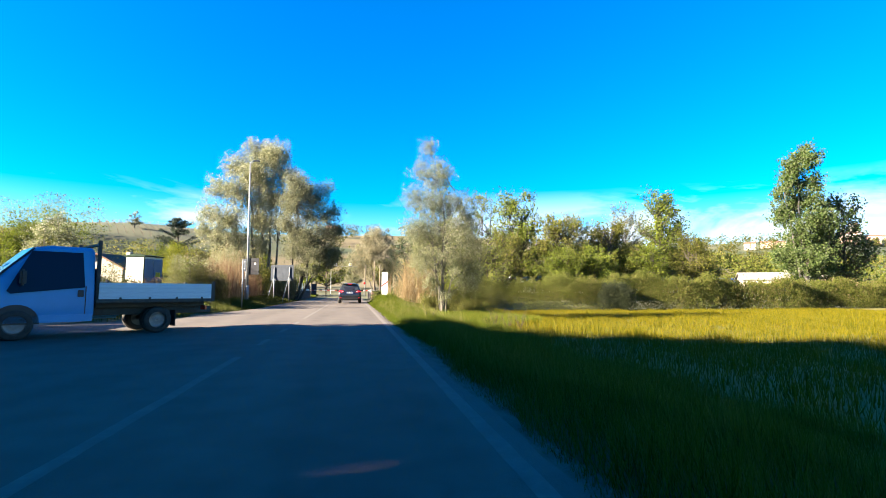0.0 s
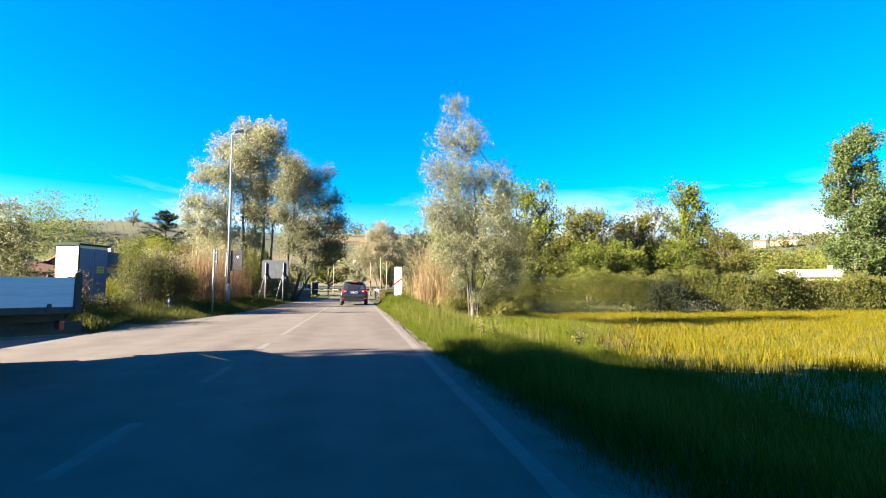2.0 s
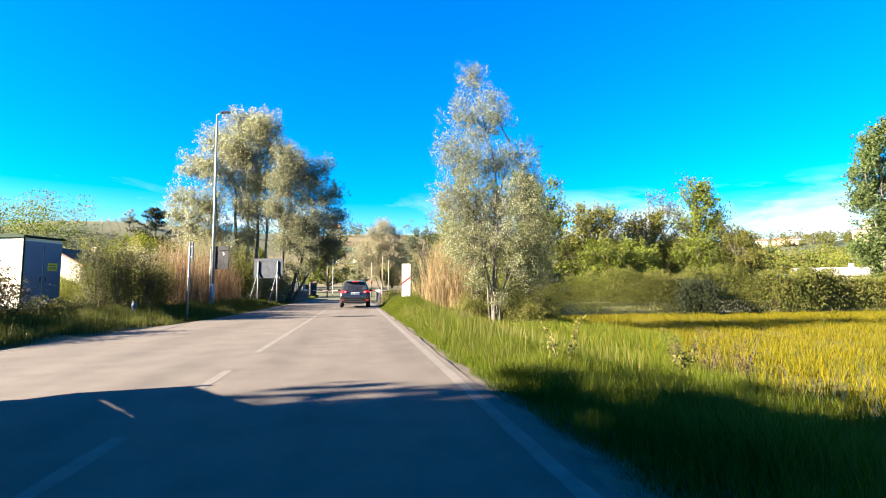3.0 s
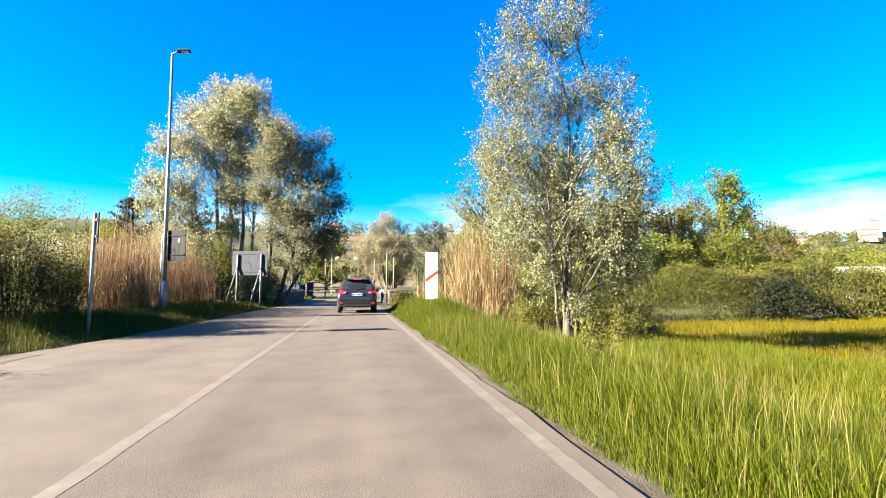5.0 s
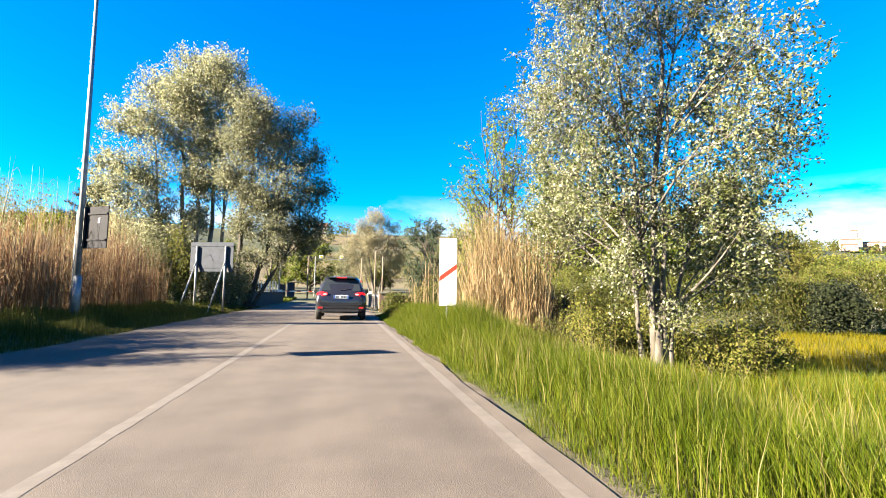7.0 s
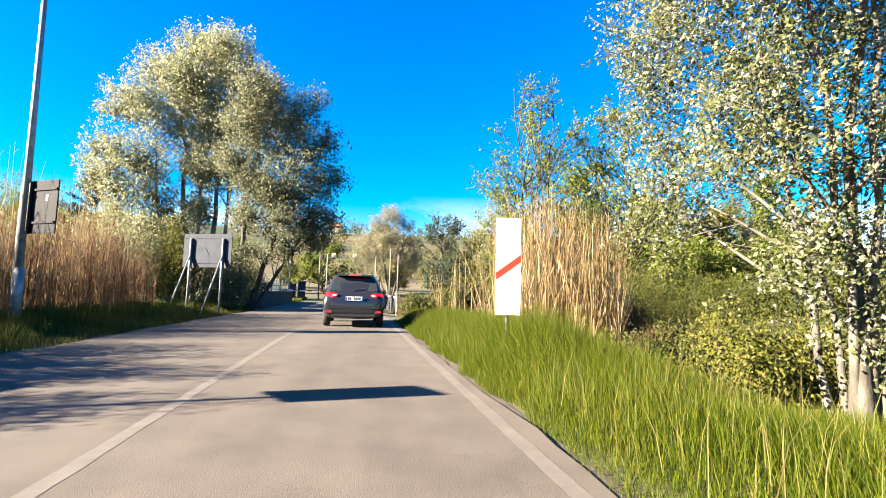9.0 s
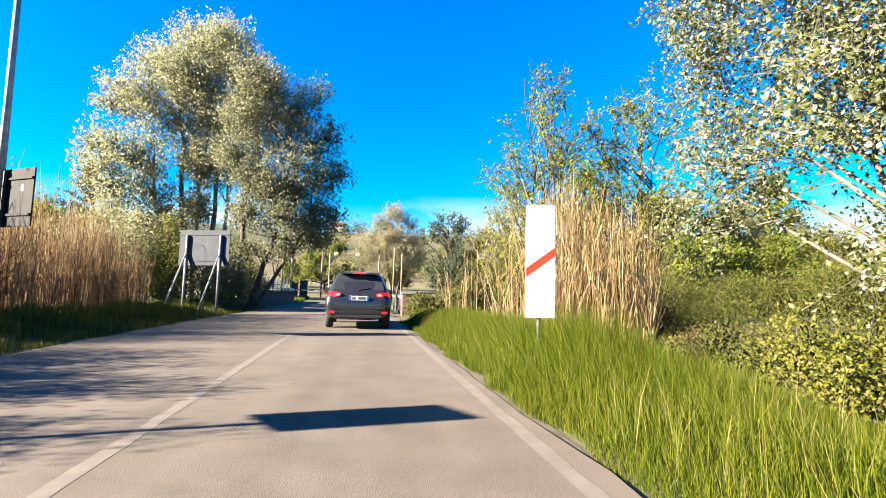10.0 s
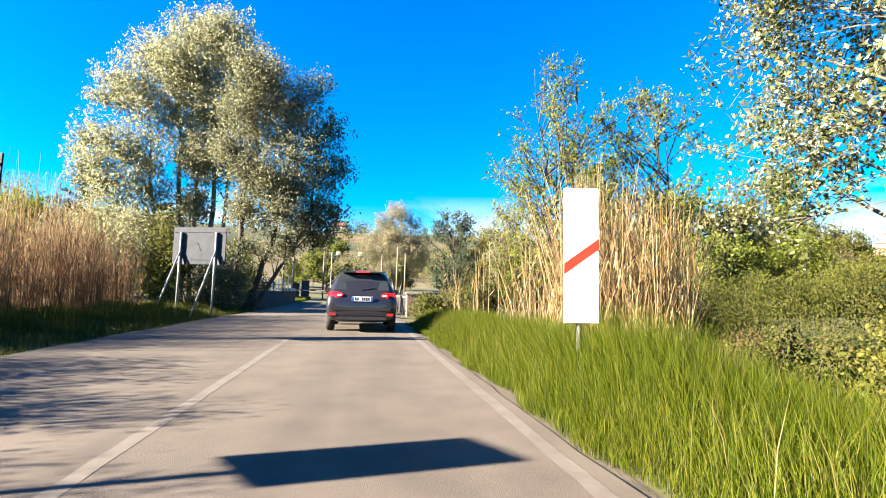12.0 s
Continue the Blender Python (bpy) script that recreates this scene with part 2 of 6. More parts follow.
# the darkest leaf colour, for one round shrub in the meadow hedge
LEAF_DARKEST = leafy("darkest_shrub_leaves", [(0.006, 0.009, 0.004), (0.012, 0.016, 0.006), (0.022, 0.026, 0.010)], 0.1, 0.9, 0.1, 0.6, 0.4)
LEAF_DARK = leafy("dark_needles", [(0.0072, 0.0132, 0.0072), (0.0180, 0.03, 0.0150), (0.03, 0.045, 0.021)], 0.1, 0.9, 0.05, 0.6, 0.3)
LEAF_HEDGE = leafy("hedge_leaves", [(0.0180, 0.023, 0.0050), (0.041, 0.049, 0.0086), (0.061, 0.065, 0.0126), (0.076, 0.061, 0.022)], 0.1, 0.95, 0.35, 0.6, 0.7)
GRASS = leafy("verge_grass", [(0.022, 0.039, 0.002), (0.046, 0.068, 0.003), (0.074, 0.094, 0.005), (0.115, 0.112, 0.020)], 0.05, 0.98, 0.42, 0.5, 0.6, 0.9)
GRASS_DRY = leafy("seeding_grass", [(0.07, 0.082, 0.012), (0.12, 0.112, 0.03), (0.16, 0.13, 0.06)], 0.05, 0.95, 0.4, 0.55, 0.35)
# darker than the verge grass, with the bushes' shade put into the colour
GRASS_SHADE = leafy("shade_darkened_tussock", [(0.018, 0.027, 0.003), (0.036, 0.046, 0.005), (0.06, 0.066, 0.010), (0.08, 0.075, 0.022)], 0.05, 0.95, 0.4, 0.5, 0.4)
MEADOW = leafy("meadow_grass", [(0.034, 0.042, 0.001), (0.078, 0.067, 0.001), (0.115, 0.090, 0.001)], 0.05, 0.95, 0.35, 0.6, 0.6)
REED = leafy("dry_reed", [(0.108, 0.068, 0.032), (0.18, 0.122, 0.058), (0.23, 0.173, 0.094), (0.252, 0.205, 0.126)], 0.05, 0.95, 0.3, 0.6, 0.3)
REED_RED = leafy("red_brown_reed", [(0.07, 0.036, 0.02), (0.118, 0.066, 0.037), (0.158, 0.10, 0.056), (0.19, 0.14, 0.085)], 0.05, 0.95, 0.5, 0.6, 0.3)
GALV = surface("galvanised_steel", [(0.16, 0.165, 0.17), (0.22, 0.225, 0.23), (0.27, 0.275, 0.275)], 7, 0.55, 0.05, 60, metal=0.55)
SIGN_BACK = surface("sign_back_grey", [(0.021, 0.026, 0.036), (0.028, 0.034, 0.046), (0.034, 0.041, 0.055)], 3, 0.75, 0.05, 40, spec=0.2)
BLACK = surface("black_plastic", [(0.0120, 0.0120, 0.0140), (0.022, 0.022, 0.025)], 10, 0.55, 0.05, 80)
RUBBER = surface("tyre_rubber", [(0.0120, 0.0120, 0.0120), (0.03, 0.029, 0.027)], 12, 0.85, 0.2, 60)
WHITE_SIGN = surface("white_reflective_sheet", [(0.592, 0.592, 0.576), (0.656, 0.656, 0.64)], 4, 0.45, 0.03, 50, grime=0.08)
RED_SIGN = surface("red_reflective_sheet", [(0.275, 0.0175, 0.0060), (0.34, 0.025, 0.0100)], 6, 0.45, 0.03, 50, grime=0.1)
CONCRETE = surface("weathered_concrete", [(0.11, 0.105, 0.1), (0.17, 0.163, 0.15), (0.21, 0.2, 0.185)], 3, 0.9, 0.4, 35)
BRICKWORK = surface("old_brown_masonry", [(0.079, 0.047, 0.032), (0.122, 0.079, 0.058), (0.151, 0.108, 0.083)], 9, 0.9, 0.5, 30)
WALL_DARK = surface("dark_stone_wall", [(0.0180, 0.0162, 0.0180), (0.036, 0.032, 0.032), (0.054, 0.049, 0.047)], 4, 0.9, 0.6, 18)
WOODPOLE = surface("grey_wood_pole", [(0.079, 0.058, 0.04), (0.13, 0.101, 0.072), (0.158, 0.13, 0.097)], 6, 0.85, 0.3, 40, stretch=(1, 1, 0.1))
# white doors standing in blue shade: the shade is put into this colour
CABINET_DOOR = surface("shade_blue_door_paint", [(0.085, 0.12, 0.175), (0.11, 0.145, 0.2)], 2, 0.6, 0.05, 30, grime=0.15, spec=0.2)
CABINET_WHITE = surface("cream_cabinet_paint", [(0.409, 0.397, 0.322), (0.471, 0.459, 0.384)], 2, 0.55, 0.05, 30, grime=0.12)
GREEN_TRIM = surface("green_roof_edge", [(0.006, 0.017, 0.008), (0.010, 0.024, 0.012)], 4, 0.8, 0.05, 40, spec=0.1)
GATE_CREAM = surface("cream_metal_slats", [(0.495, 0.477, 0.387), (0.612, 0.594, 0.495)], 3, 0.6, 0.05, 30, grime=0.15)
PLASTER = surface("pale_plaster", [(0.26, 0.24, 0.195), (0.31, 0.29, 0.245)], 0.8, 0.9, 0.2, 12, grime=0.12)
PLASTER_PINK = surface("pink_plaster", [(0.26, 0.16, 0.12), (0.31, 0.21, 0.165)], 0.5, 0.9, 0.2, 12, grime=0.12)
ROOF_TILE = surface("terracotta_tiles", [(0.094, 0.04, 0.022), (0.144, 0.068, 0.04)], 3, 0.85, 0.4, 9)
CAR_PAINT = surface("dark_grey_car_paint", [(0.026, 0.026, 0.033), (0.032, 0.032, 0.039)], 2, 0.26, 0.0, 90, metal=0.55, coat=0.6, grime=0.1)
TRUCK_PAINT = surface("light_blue_truck_paint", [(0.022, 0.18, 0.38), (0.028, 0.205, 0.43)], 2, 0.38, 0.0, 60, spec=0.3, grime=0.0)
ALU = surface("aluminium_dropside", [(0.34, 0.42, 0.50), (0.42, 0.50, 0.57)], 2, 0.5, 0.05, 50, metal=0.2, stretch=(1, 0.1, 6))
CHASSIS = surface("dark_chassis_steel", [(0.02, 0.02, 0.022), (0.045, 0.043, 0.04)], 6, 0.7, 0.2, 40)
RIM = surface("silver_wheel_rim", [(0.10, 0.10, 0.105), (0.15, 0.15, 0.155)], 8, 0.45, 0.05, 50, metal=0.6)
CAR_GLASS = glass("tinted_car_glass")
CAB_GLASS = glass("dark_cab_glass", (0.0060, 0.0120, 0.03), 0.08)
CAB_GLASS.node_tree.nodes["Principled BSDF"].inputs["Specular IOR Level"].default_value = 0.08
SIGN_DARK = surface("dark_sign_back", [(0.008, 0.0085, 0.011), (0.0105, 0.011, 0.0145), (0.013, 0.0138, 0.018)], 3, 0.8, 0.05, 40, spec=0.15)
HOUSE_GLASS = glass("house_window_glass", (0.03, 0.035, 0.045), 0.1)
RED_LAMP = plain("red_tail_lamp", (0.52, 0.0080, 0.0096), 0.2, coat=0.5, glow=0.16)
RED_DULL = plain("red_reflector", (0.3, 0.0120, 0.0120), 0.25, coat=0.4)
CLEAR_LAMP = plain("clear_lamp", (0.48, 0.496, 0.512), 0.15, coat=0.5)
PLATE_WHITE = plain("number_plate_white", (0.6, 0.616, 0.624), 0.4)
PLATE_BLUE = plain("plate_blue_band", (0.0140, 0.07, 0.294), 0.4)
BLUE_IRON = surface("blue_cast_iron", [(0.0160, 0.032, 0.088), (0.024, 0.048, 0.128)], 8, 0.6, 0.1, 60)
INK = plain("dark_lettering", (0.03, 0.03, 0.035), 0.5)
YELLOW_SIGN = plain("yellow_warning_sticker", (0.56, 0.42, 0.0140), 0.5)
TRAIN_WHITE = surface("train_white", [(0.42, 0.434, 0.455), (0.49, 0.504, 0.518)], 1, 0.35, 0.0, 20, coat=0.3, grime=0.1)
TRAIN_BLUE = surface("train_blue", [(0.0080, 0.08, 0.304), (0.0120, 0.12, 0.4)], 1, 0.35, 0.0, 20, coat=0.3, grime=0.1)
BALLAST = surface("rail_ballast", [(0.05, 0.043, 0.036), (0.094, 0.083, 0.072)], 6, 0.95, 0.7, 25)
STEEL = surface("rusty_rail_steel", [(0.043, 0.025, 0.0162), (0.086, 0.058, 0.04)], 9, 0.6, 0.2, 60, metal=0.5)


# ---- mesh helpers ----
def array_mesh(name, verts, faces, mat, parent=None, label="", smooth=False):
    """A mesh object from numpy arrays; every face has the same number of corners."""
    me = bpy.data.meshes.new(name)
    verts = np.asarray(verts, dtype=np.float32)
    faces = np.asarray(faces, dtype=np.int32)
    k = faces.shape[1]
    me.vertices.add(len(verts))
    me.vertices.foreach_set("co", verts.ravel())
    me.loops.add(faces.size)
    me.loops.foreach_set("vertex_index", faces.ravel())
    me.polygons.add(len(faces))
    me.polygons.foreach_set("loop_start", np.arange(len(faces), dtype=np.int32) * k)
    me.polygons.foreach_set("use_smooth", np.full(len(faces), smooth, dtype=bool))
    me.update(calc_edges=True)
    me.materials.append(mat)
    ob = new(name, me)
    ob.parent = parent
    if label:
        ob["label"] = label
    return ob


def part(name, bm, mat, parent=None, label="", smooth=False, at=None):
    me = bpy.data.meshes.new(name)
    bmesh.ops.recalc_face_normals(bm, faces=bm.faces)
    bm.to_mesh(me)
    bm.free()
    me.materials.append(mat)
    me.polygons.foreach_set("use_smooth", [smooth] * len(me.polygons))
    ob = new(name, me)
    ob.parent = parent
    if at is not None:
        ob.matrix_basis = at
    if label:
        ob["label"] = label
    return ob


def thing(name, m, label, category, group="", kind=""):
    """An empty at a thing's base, for its parts."""
    ob = new(name)
    ob.empty_display_size = 0.2
    ob.matrix_basis = m
    return tagged(ob, label, category, group, kind)


def box_bm(sx, sy, sz, cx=0.0, cy=0.0, cz=0.0, bevel=0.0, bm=None):
    own = bm is None
    bm = bm or bmesh.new()
    g = bmesh.ops.create_cube(bm, size=1.0, matrix=Matrix.Translation((cx, cy, cz)) @ Matrix.Diagonal((sx, sy, sz, 1)))
    if bevel:
        edges = list({e for v in g["verts"] for e in v.link_edges})
        bmesh.ops.bevel(bm, geom=edges, offset=bevel, segments=2, affect="EDGES")
    return bm


def rod_bm(p0, p1, r0, r1=None, n=10, bm=None):
    bm = bm or bmesh.new()
    p0, p1 = Vector(p0), Vector(p1)
    r1 = r0 if r1 is None else r1
    d = p1 - p0
    m = Matrix.Translation((p0 + p1) / 2) @ d.to_track_quat("Z", "Y").to_matrix().to_4x4()
    bmesh.ops.create_cone(bm, cap_ends=True, segments=n, radius1=r0, radius2=r1, depth=d.length, matrix=m)
    return bm


def lathe_bm(profile, n=28, bm=None, m=None):
    """Turns a profile of (radius, x) round the x axis."""
    bm = bm or bmesh.new()
    m = m or Matrix()
    rings = []
    for r, x in profile:
        rings.append([bm.verts.new(m @ Vector((x, r * math.cos(2 * math.pi * i / n), r * math.sin(2 * math.pi * i / n)))) for i in range(n)])
    for a, b in zip(rings, rings[1:]):
        for i in range(n):
            bm.faces.new((a[i], a[(i + 1) % n], b[(i + 1) % n], b[i]))
    return bm


def prism_bm(outline, depth, axis="y", bm=None, start=0.0):
    """An outline of (a, b) pushed out along an axis: y: (x, z); x: (y, z); z: (x, y)."""
    bm = bm or bmesh.new()
    def at(a, b, c):
        return (a, c, b) if axis == "y" else (c, a, b) if axis == "x" else (a, b, c)
    v0 = [bm.verts.new(at(a, b, start)) for a, b in outline]
    v1 = [bm.verts.new(at(a, b, start + depth)) for a, b in outline]
    bm.faces.new(v0)
    bm.faces.new(v1[::-1])
    k = len(outline)
    for i in range(k):
        bm.faces.new((v0[i], v0[(i + 1) % k], v1[(i + 1) % k], v1[i]))
    return bm


def loft_bm(stations):
    """stations: (y, half outline of (x, z) from the bottom middle to the top middle); mirrored and bridged."""
    bm = bmesh.new()
    rings = []
    for y, half in stations:
        pts = [(x, z) for x, z in half] + [(-x, z) for x, z in half[-2:0:-1]]
        rings.append([bm.verts.new((x, y, z)) for x, z in pts])
    k = len(rings[0])
    for a, b in zip(rings, rings[1:]):
        for i in range(k):
            bm.faces.new((a[i], a[(i + 1) % k], b[(i + 1) % k], b[i]))
    bm.faces.new(rings[0])
    bm.faces.new(rings[-1])
    return bm


def tubes(lines, sides=5):
    """lines: lists of (point, radius); one mesh of tapered tubes."""
    vs, fs, base = [], [], 0
    ang = np.arange(sides) * 2 * np.pi / sides
    ca, sa = np.cos(ang)[:, None], np.sin(ang)[:, None]
    for line in lines:
        p = np.array([q[0] for q in line], dtype=float)
        r = np.array([q[1] for q in line], dtype=float)
        d = p[-1] - p[0]
        d /= max(1e-6, np.linalg.norm(d))
        u = np.cross(d, (0, 0, 1.0) if abs(d[2]) < 0.9 else (1.0, 0, 0))
        u /= np.linalg.norm(u)
        w = np.cross(d, u)
        for q, rad in zip(p, r):
            vs.append(q + rad * (ca * u + sa * w))
        i = np.arange(sides)
        j = (i + 1) % sides
        for s in range(len(line) - 1):
            a, b = base + s * sides, base + (s + 1) * sides
            fs.append(np.stack([a + i, a + j, b + j, b + i], 1))
        base += len(line) * sides
    return np.concatenate(vs), np.concatenate(fs)


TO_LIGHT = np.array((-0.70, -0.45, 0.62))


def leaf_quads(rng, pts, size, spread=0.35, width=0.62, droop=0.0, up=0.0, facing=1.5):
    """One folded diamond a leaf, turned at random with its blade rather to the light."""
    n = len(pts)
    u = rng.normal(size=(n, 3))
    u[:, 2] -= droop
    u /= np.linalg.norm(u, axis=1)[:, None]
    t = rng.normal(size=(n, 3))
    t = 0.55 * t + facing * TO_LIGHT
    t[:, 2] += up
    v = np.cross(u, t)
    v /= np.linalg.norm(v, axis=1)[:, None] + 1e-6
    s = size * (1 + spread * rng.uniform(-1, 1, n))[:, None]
    w = np.cross(u, v)
    c = pts
    a = c - u * s * 0.5
    b = c + v * s * width * 0.5 + w * s * 0.12
    d = c + u * s * 0.5
    e = c - v * s * width * 0.5 + w * s * 0.12
    verts = np.stack([a, b, d, e], 1).reshape(-1, 3)
    faces = np.arange(n * 4).reshape(n, 4)
    return verts, faces


def blades(rng, pts, height, width, lean=0.35, wind=(0.0, 0.0), fine=True):
    """One bent, pointed blade a point; a plain sliver where fine is off."""
    n = len(pts)
    h = (height * rng.uniform(0.55, 1.25, n))[:, None]
    a = rng.uniform(0, 2 * np.pi, n)
    side = np.stack([np.cos(a), np.sin(a), np.zeros(n)], 1) * width * 0.5 * rng.uniform(0.7, 1.3, n)[:, None]
    b = rng.uniform(0, 2 * np.pi, n)
    tilt = np.stack([np.cos(b), np.sin(b), np.zeros(n)], 1) * lean * rng.uniform(0.1, 1.0, n)[:, None]
    tilt[:, 0] += wind[0]
    tilt[:, 1] += wind[1]
    up = np.array([0, 0, 1.0])
    mid = pts + (up * 0.55 + tilt * 0.35) * h
    tip = pts + (up * 0.95 + tilt * 1.0) * h
    if not fine:
        v = np.stack([pts - side, pts + side, tip], 1).reshape(-1, 3)
        return v, np.arange(n)[:, None] * 3 + np.array([[0, 1, 2]])
    v = np.stack([pts - side, pts + side, mid - side * 0.7, mid + side * 0.7, tip], 1).reshape(-1, 3)
    i = np.arange(n)[:, None] * 5
    return v, np.concatenate([i + np.array([[0, 1, 3]]), i + np.array([[0, 3, 2]]), i + np.array([[2, 3, 4]])])


# ---- ground ----
def smooth01(a, b, x):
    t = np.clip((x - a) / (b - a), 0, 1)
    return t * t * (3 - 2 * t)


def ground_z(x, y):
    x, y = np.asarray(x, float), np.asarray(y, float)
    z = -0.06 - (0.36 * smooth01(2.0, 6.5, x) + 0.40 * smooth01(6.5, 15, x)) * (1 - smooth01(70, 120, y))
    z = z + 0.30 * smooth01(-5.9, -8.0, x) * smooth01(18.5, 24, y) * (1 - smooth01(60, 75, y))
    z = z - 1.6 * smooth01(3.0, 5.5, x) * np.exp(-((y - 59) / 3.5) ** 2)
    z = z + 0.22 * smooth01(1.8, 2.6, x) * (1 - smooth01(2.8, 4.4, x)) * smooth01(16, 28, y) * (1 - smooth01(46, 53, y))
    def bump(cx, cy, sx, sy, h):
        return h * np.exp(-0.5 * (((x - cx) / sx) ** 2 + ((y - cy) / sy) ** 2))
    far = bump(-128, 268, 58, 70, 22) + bump(30, 440, 190, 125, 44) + bump(850, 720, 300, 250, 64) + bump(-520, 720, 200, 200, 34) + bump(420, 900, 400, 260, 50)
    wob = 1.2 * np.sin(x * 0.031 + 1.3) * np.sin(y * 0.027) + 0.5 * np.sin(x * 0.11 + y * 0.07)
    reach = smooth01(70, 160, np.hypot(x, y - 25))
    fine = 0.05 * np.sin(x * 1.7 + 0.6 * y) * np.sin(y * 1.3) * smooth01(3, 6, x)
    return z + far * smooth01(55, 150, np.hypot(x, y)) + wob * reach + fine


def spaced(lo, hi, step, far, grow=1.22):
    mid = list(np.arange(lo, hi + step, step))
    s, a, b = step, lo, hi
    left, right = [], []
    while a > -far or b < far:
        s *= grow
        a, b = a - s, b + s
        left.append(a)
        right.append(b)
    return np.array(left[::-1] + mid + right)


def build_ground():
    xs, ys = spaced(-34, 50, 1.0, 4200), spaced(-30, 110, 1.4, 4200)
    X, Y = np.meshgrid(xs, ys)
    V = np.stack([X, Y, ground_z(X, Y)], -1).reshape(-1, 3)
    nx = len(xs)
    i, j = np.meshgrid(np.arange(nx - 1), np.arange(len(ys) - 1))
    a = (j * nx + i).ravel()
    F = np.stack([a, a + 1, a + nx + 1, a + nx], 1)
    ob = array_mesh("ground", V, F, SOIL, smooth=True)
    for m in (FIELD, HILL, FARLAND, HILL_DRY):
        ob.data.materials.append(m)
    c = V[F].mean(1)
    idx = np.zeros(len(F), dtype=np.int32)
    d = np.hypot(c[:, 0], c[:, 1] - 30)
    idx[d > 75] = 2
    idx[(d > 75) & (c[:, 0] > -45)] = 4
    idx[d > 620] = 3
    idx[(c[:, 0] > 4.4) & (c[:, 1] < 37.5) & (d < 90)] = 1
    idx[(c[:, 0] > 7) & (c[:, 1] < 46.5) & (c[:, 1] > 30) & (d < 90)] = 1
    ob.data.polygons.foreach_set("material_index", idx)
    tagged(ob, "grassy verge, golden meadow and rolling hill fields", "ground", kind="structure")


build_ground()


def road_left(y):
    return -9.9 + 3.6 * smooth01(15.5, 21.0, y) + 1.1 * smooth01(21, 33, y)


def build_road():
    ys = np.arange(-60, 112.01, 0.5)
    rng = np.random.default_rng(3)
    jr = np.convolve(rng.normal(0, 0.09, len(ys)), np.ones(3) / 3, "same")
    jl = np.convolve(rng.normal(0, 0.14, len(ys)), np.ones(3) / 3, "same")
    rows = []
    for y, a, b in zip(ys, jl, jr):
        xl, xr = road_left(y) + a, 1.56 + 0.5 * b
        rows.append([(xl - 0.03, y, -0.25), (xl, y, -0.01), (-1.58, y, 0.035), (xr, y, 0.0), (xr + 0.03, y, -0.25)])
    V = np.array(rows, float)
    V[:, 2, 2] = 0.0
    V[:, 1, 2] = 0.0
    k = V.shape[1]
    n = len(ys)
    V = V.reshape(-1, 3)
    i, j = np.meshgrid(np.arange(k - 1), np.arange(n - 1))
    a = (j * k + i).ravel()
    ob = array_mesh("road", V, np.stack([a, a + 1, a + k + 1, a + k], 1), ASPHALT)
    tagged(ob, "sun-bleached worn asphalt road with hairline cracks", "road", kind="structure")


build_road()


def marking(name, x, y0, y1, w, seed):
    rng = np.random.default_rng(seed)
    ys = np.arange(y0, y1 + 0.01, 0.25) if y1 - y0 > 0.5 else np.array([y0, y1])
    e0, e1 = rng.normal(0, 0.004, len(ys)), rng.normal(0, 0.004, len(ys))
    V = np.stack([np.stack([x - w / 2 + e0, ys, np.full(len(ys), 0.002)], 1), np.stack([x + w / 2 + e1, ys, np.full(len(ys), 0.002)], 1)], 1).reshape(-1, 3)
    a = np.arange(len(ys) - 1) * 2
    ob = array_mesh(name, V, np.stack([a, a + 1, a + 3, a + 2], 1), PAINT)
    tagged(ob, "faded white road paint worn thin on asphalt", "road marking", kind="structure")


marking("edge_line", 1.365, -30, 52, 0.13, 1)
for a_, b_ in ((-10, 8.7), (10.24, 11.55), (13.3, 14.7), (16.4, 17.8), (19.6, 40)):
    marking("centre_line", -1.577, a_, b_, 0.12, int(abs(a_) * 10))


def build_shoulder():
    """Loose gravel and soil between asphalt and grass."""
    rng = np.random.default_rng(5)
    for name, x0, side, y0, y1 in (("shoulder_east", 1.82, 1, -20, 60), ("shoulder_west", None, -1, 15, 60)):
        ys = np.arange(y0, y1, 0.5)
        inner = np.full(len(ys), 1.50) if side > 0 else road_left(ys) + 0.06
        outer = inner + side * (0.22 + np.convolve(rng.normal(0, 0.12, len(ys)), np.ones(3) / 3, "same"))
        V = np.stack([np.stack([inner, ys, np.full(len(ys), -0.004)], 1), np.stack([outer, ys, np.full(len(ys), -0.025)], 1), np.stack([outer + side * 0.3, ys, np.full(len(ys), -0.075)], 1)], 1).reshape(-1, 3)
        a = np.concatenate([np.arange(len(ys) - 1) * 3, np.arange(len(ys) - 1) * 3 + 1])
        ob = array_mesh(name, V, np.stack([a, a + 1, a + 4, a + 3], 1), GRAVEL)
        tagged(ob, "pale gravel and dust along the road edge", "road shoulder", kind="structure")


build_shoulder()


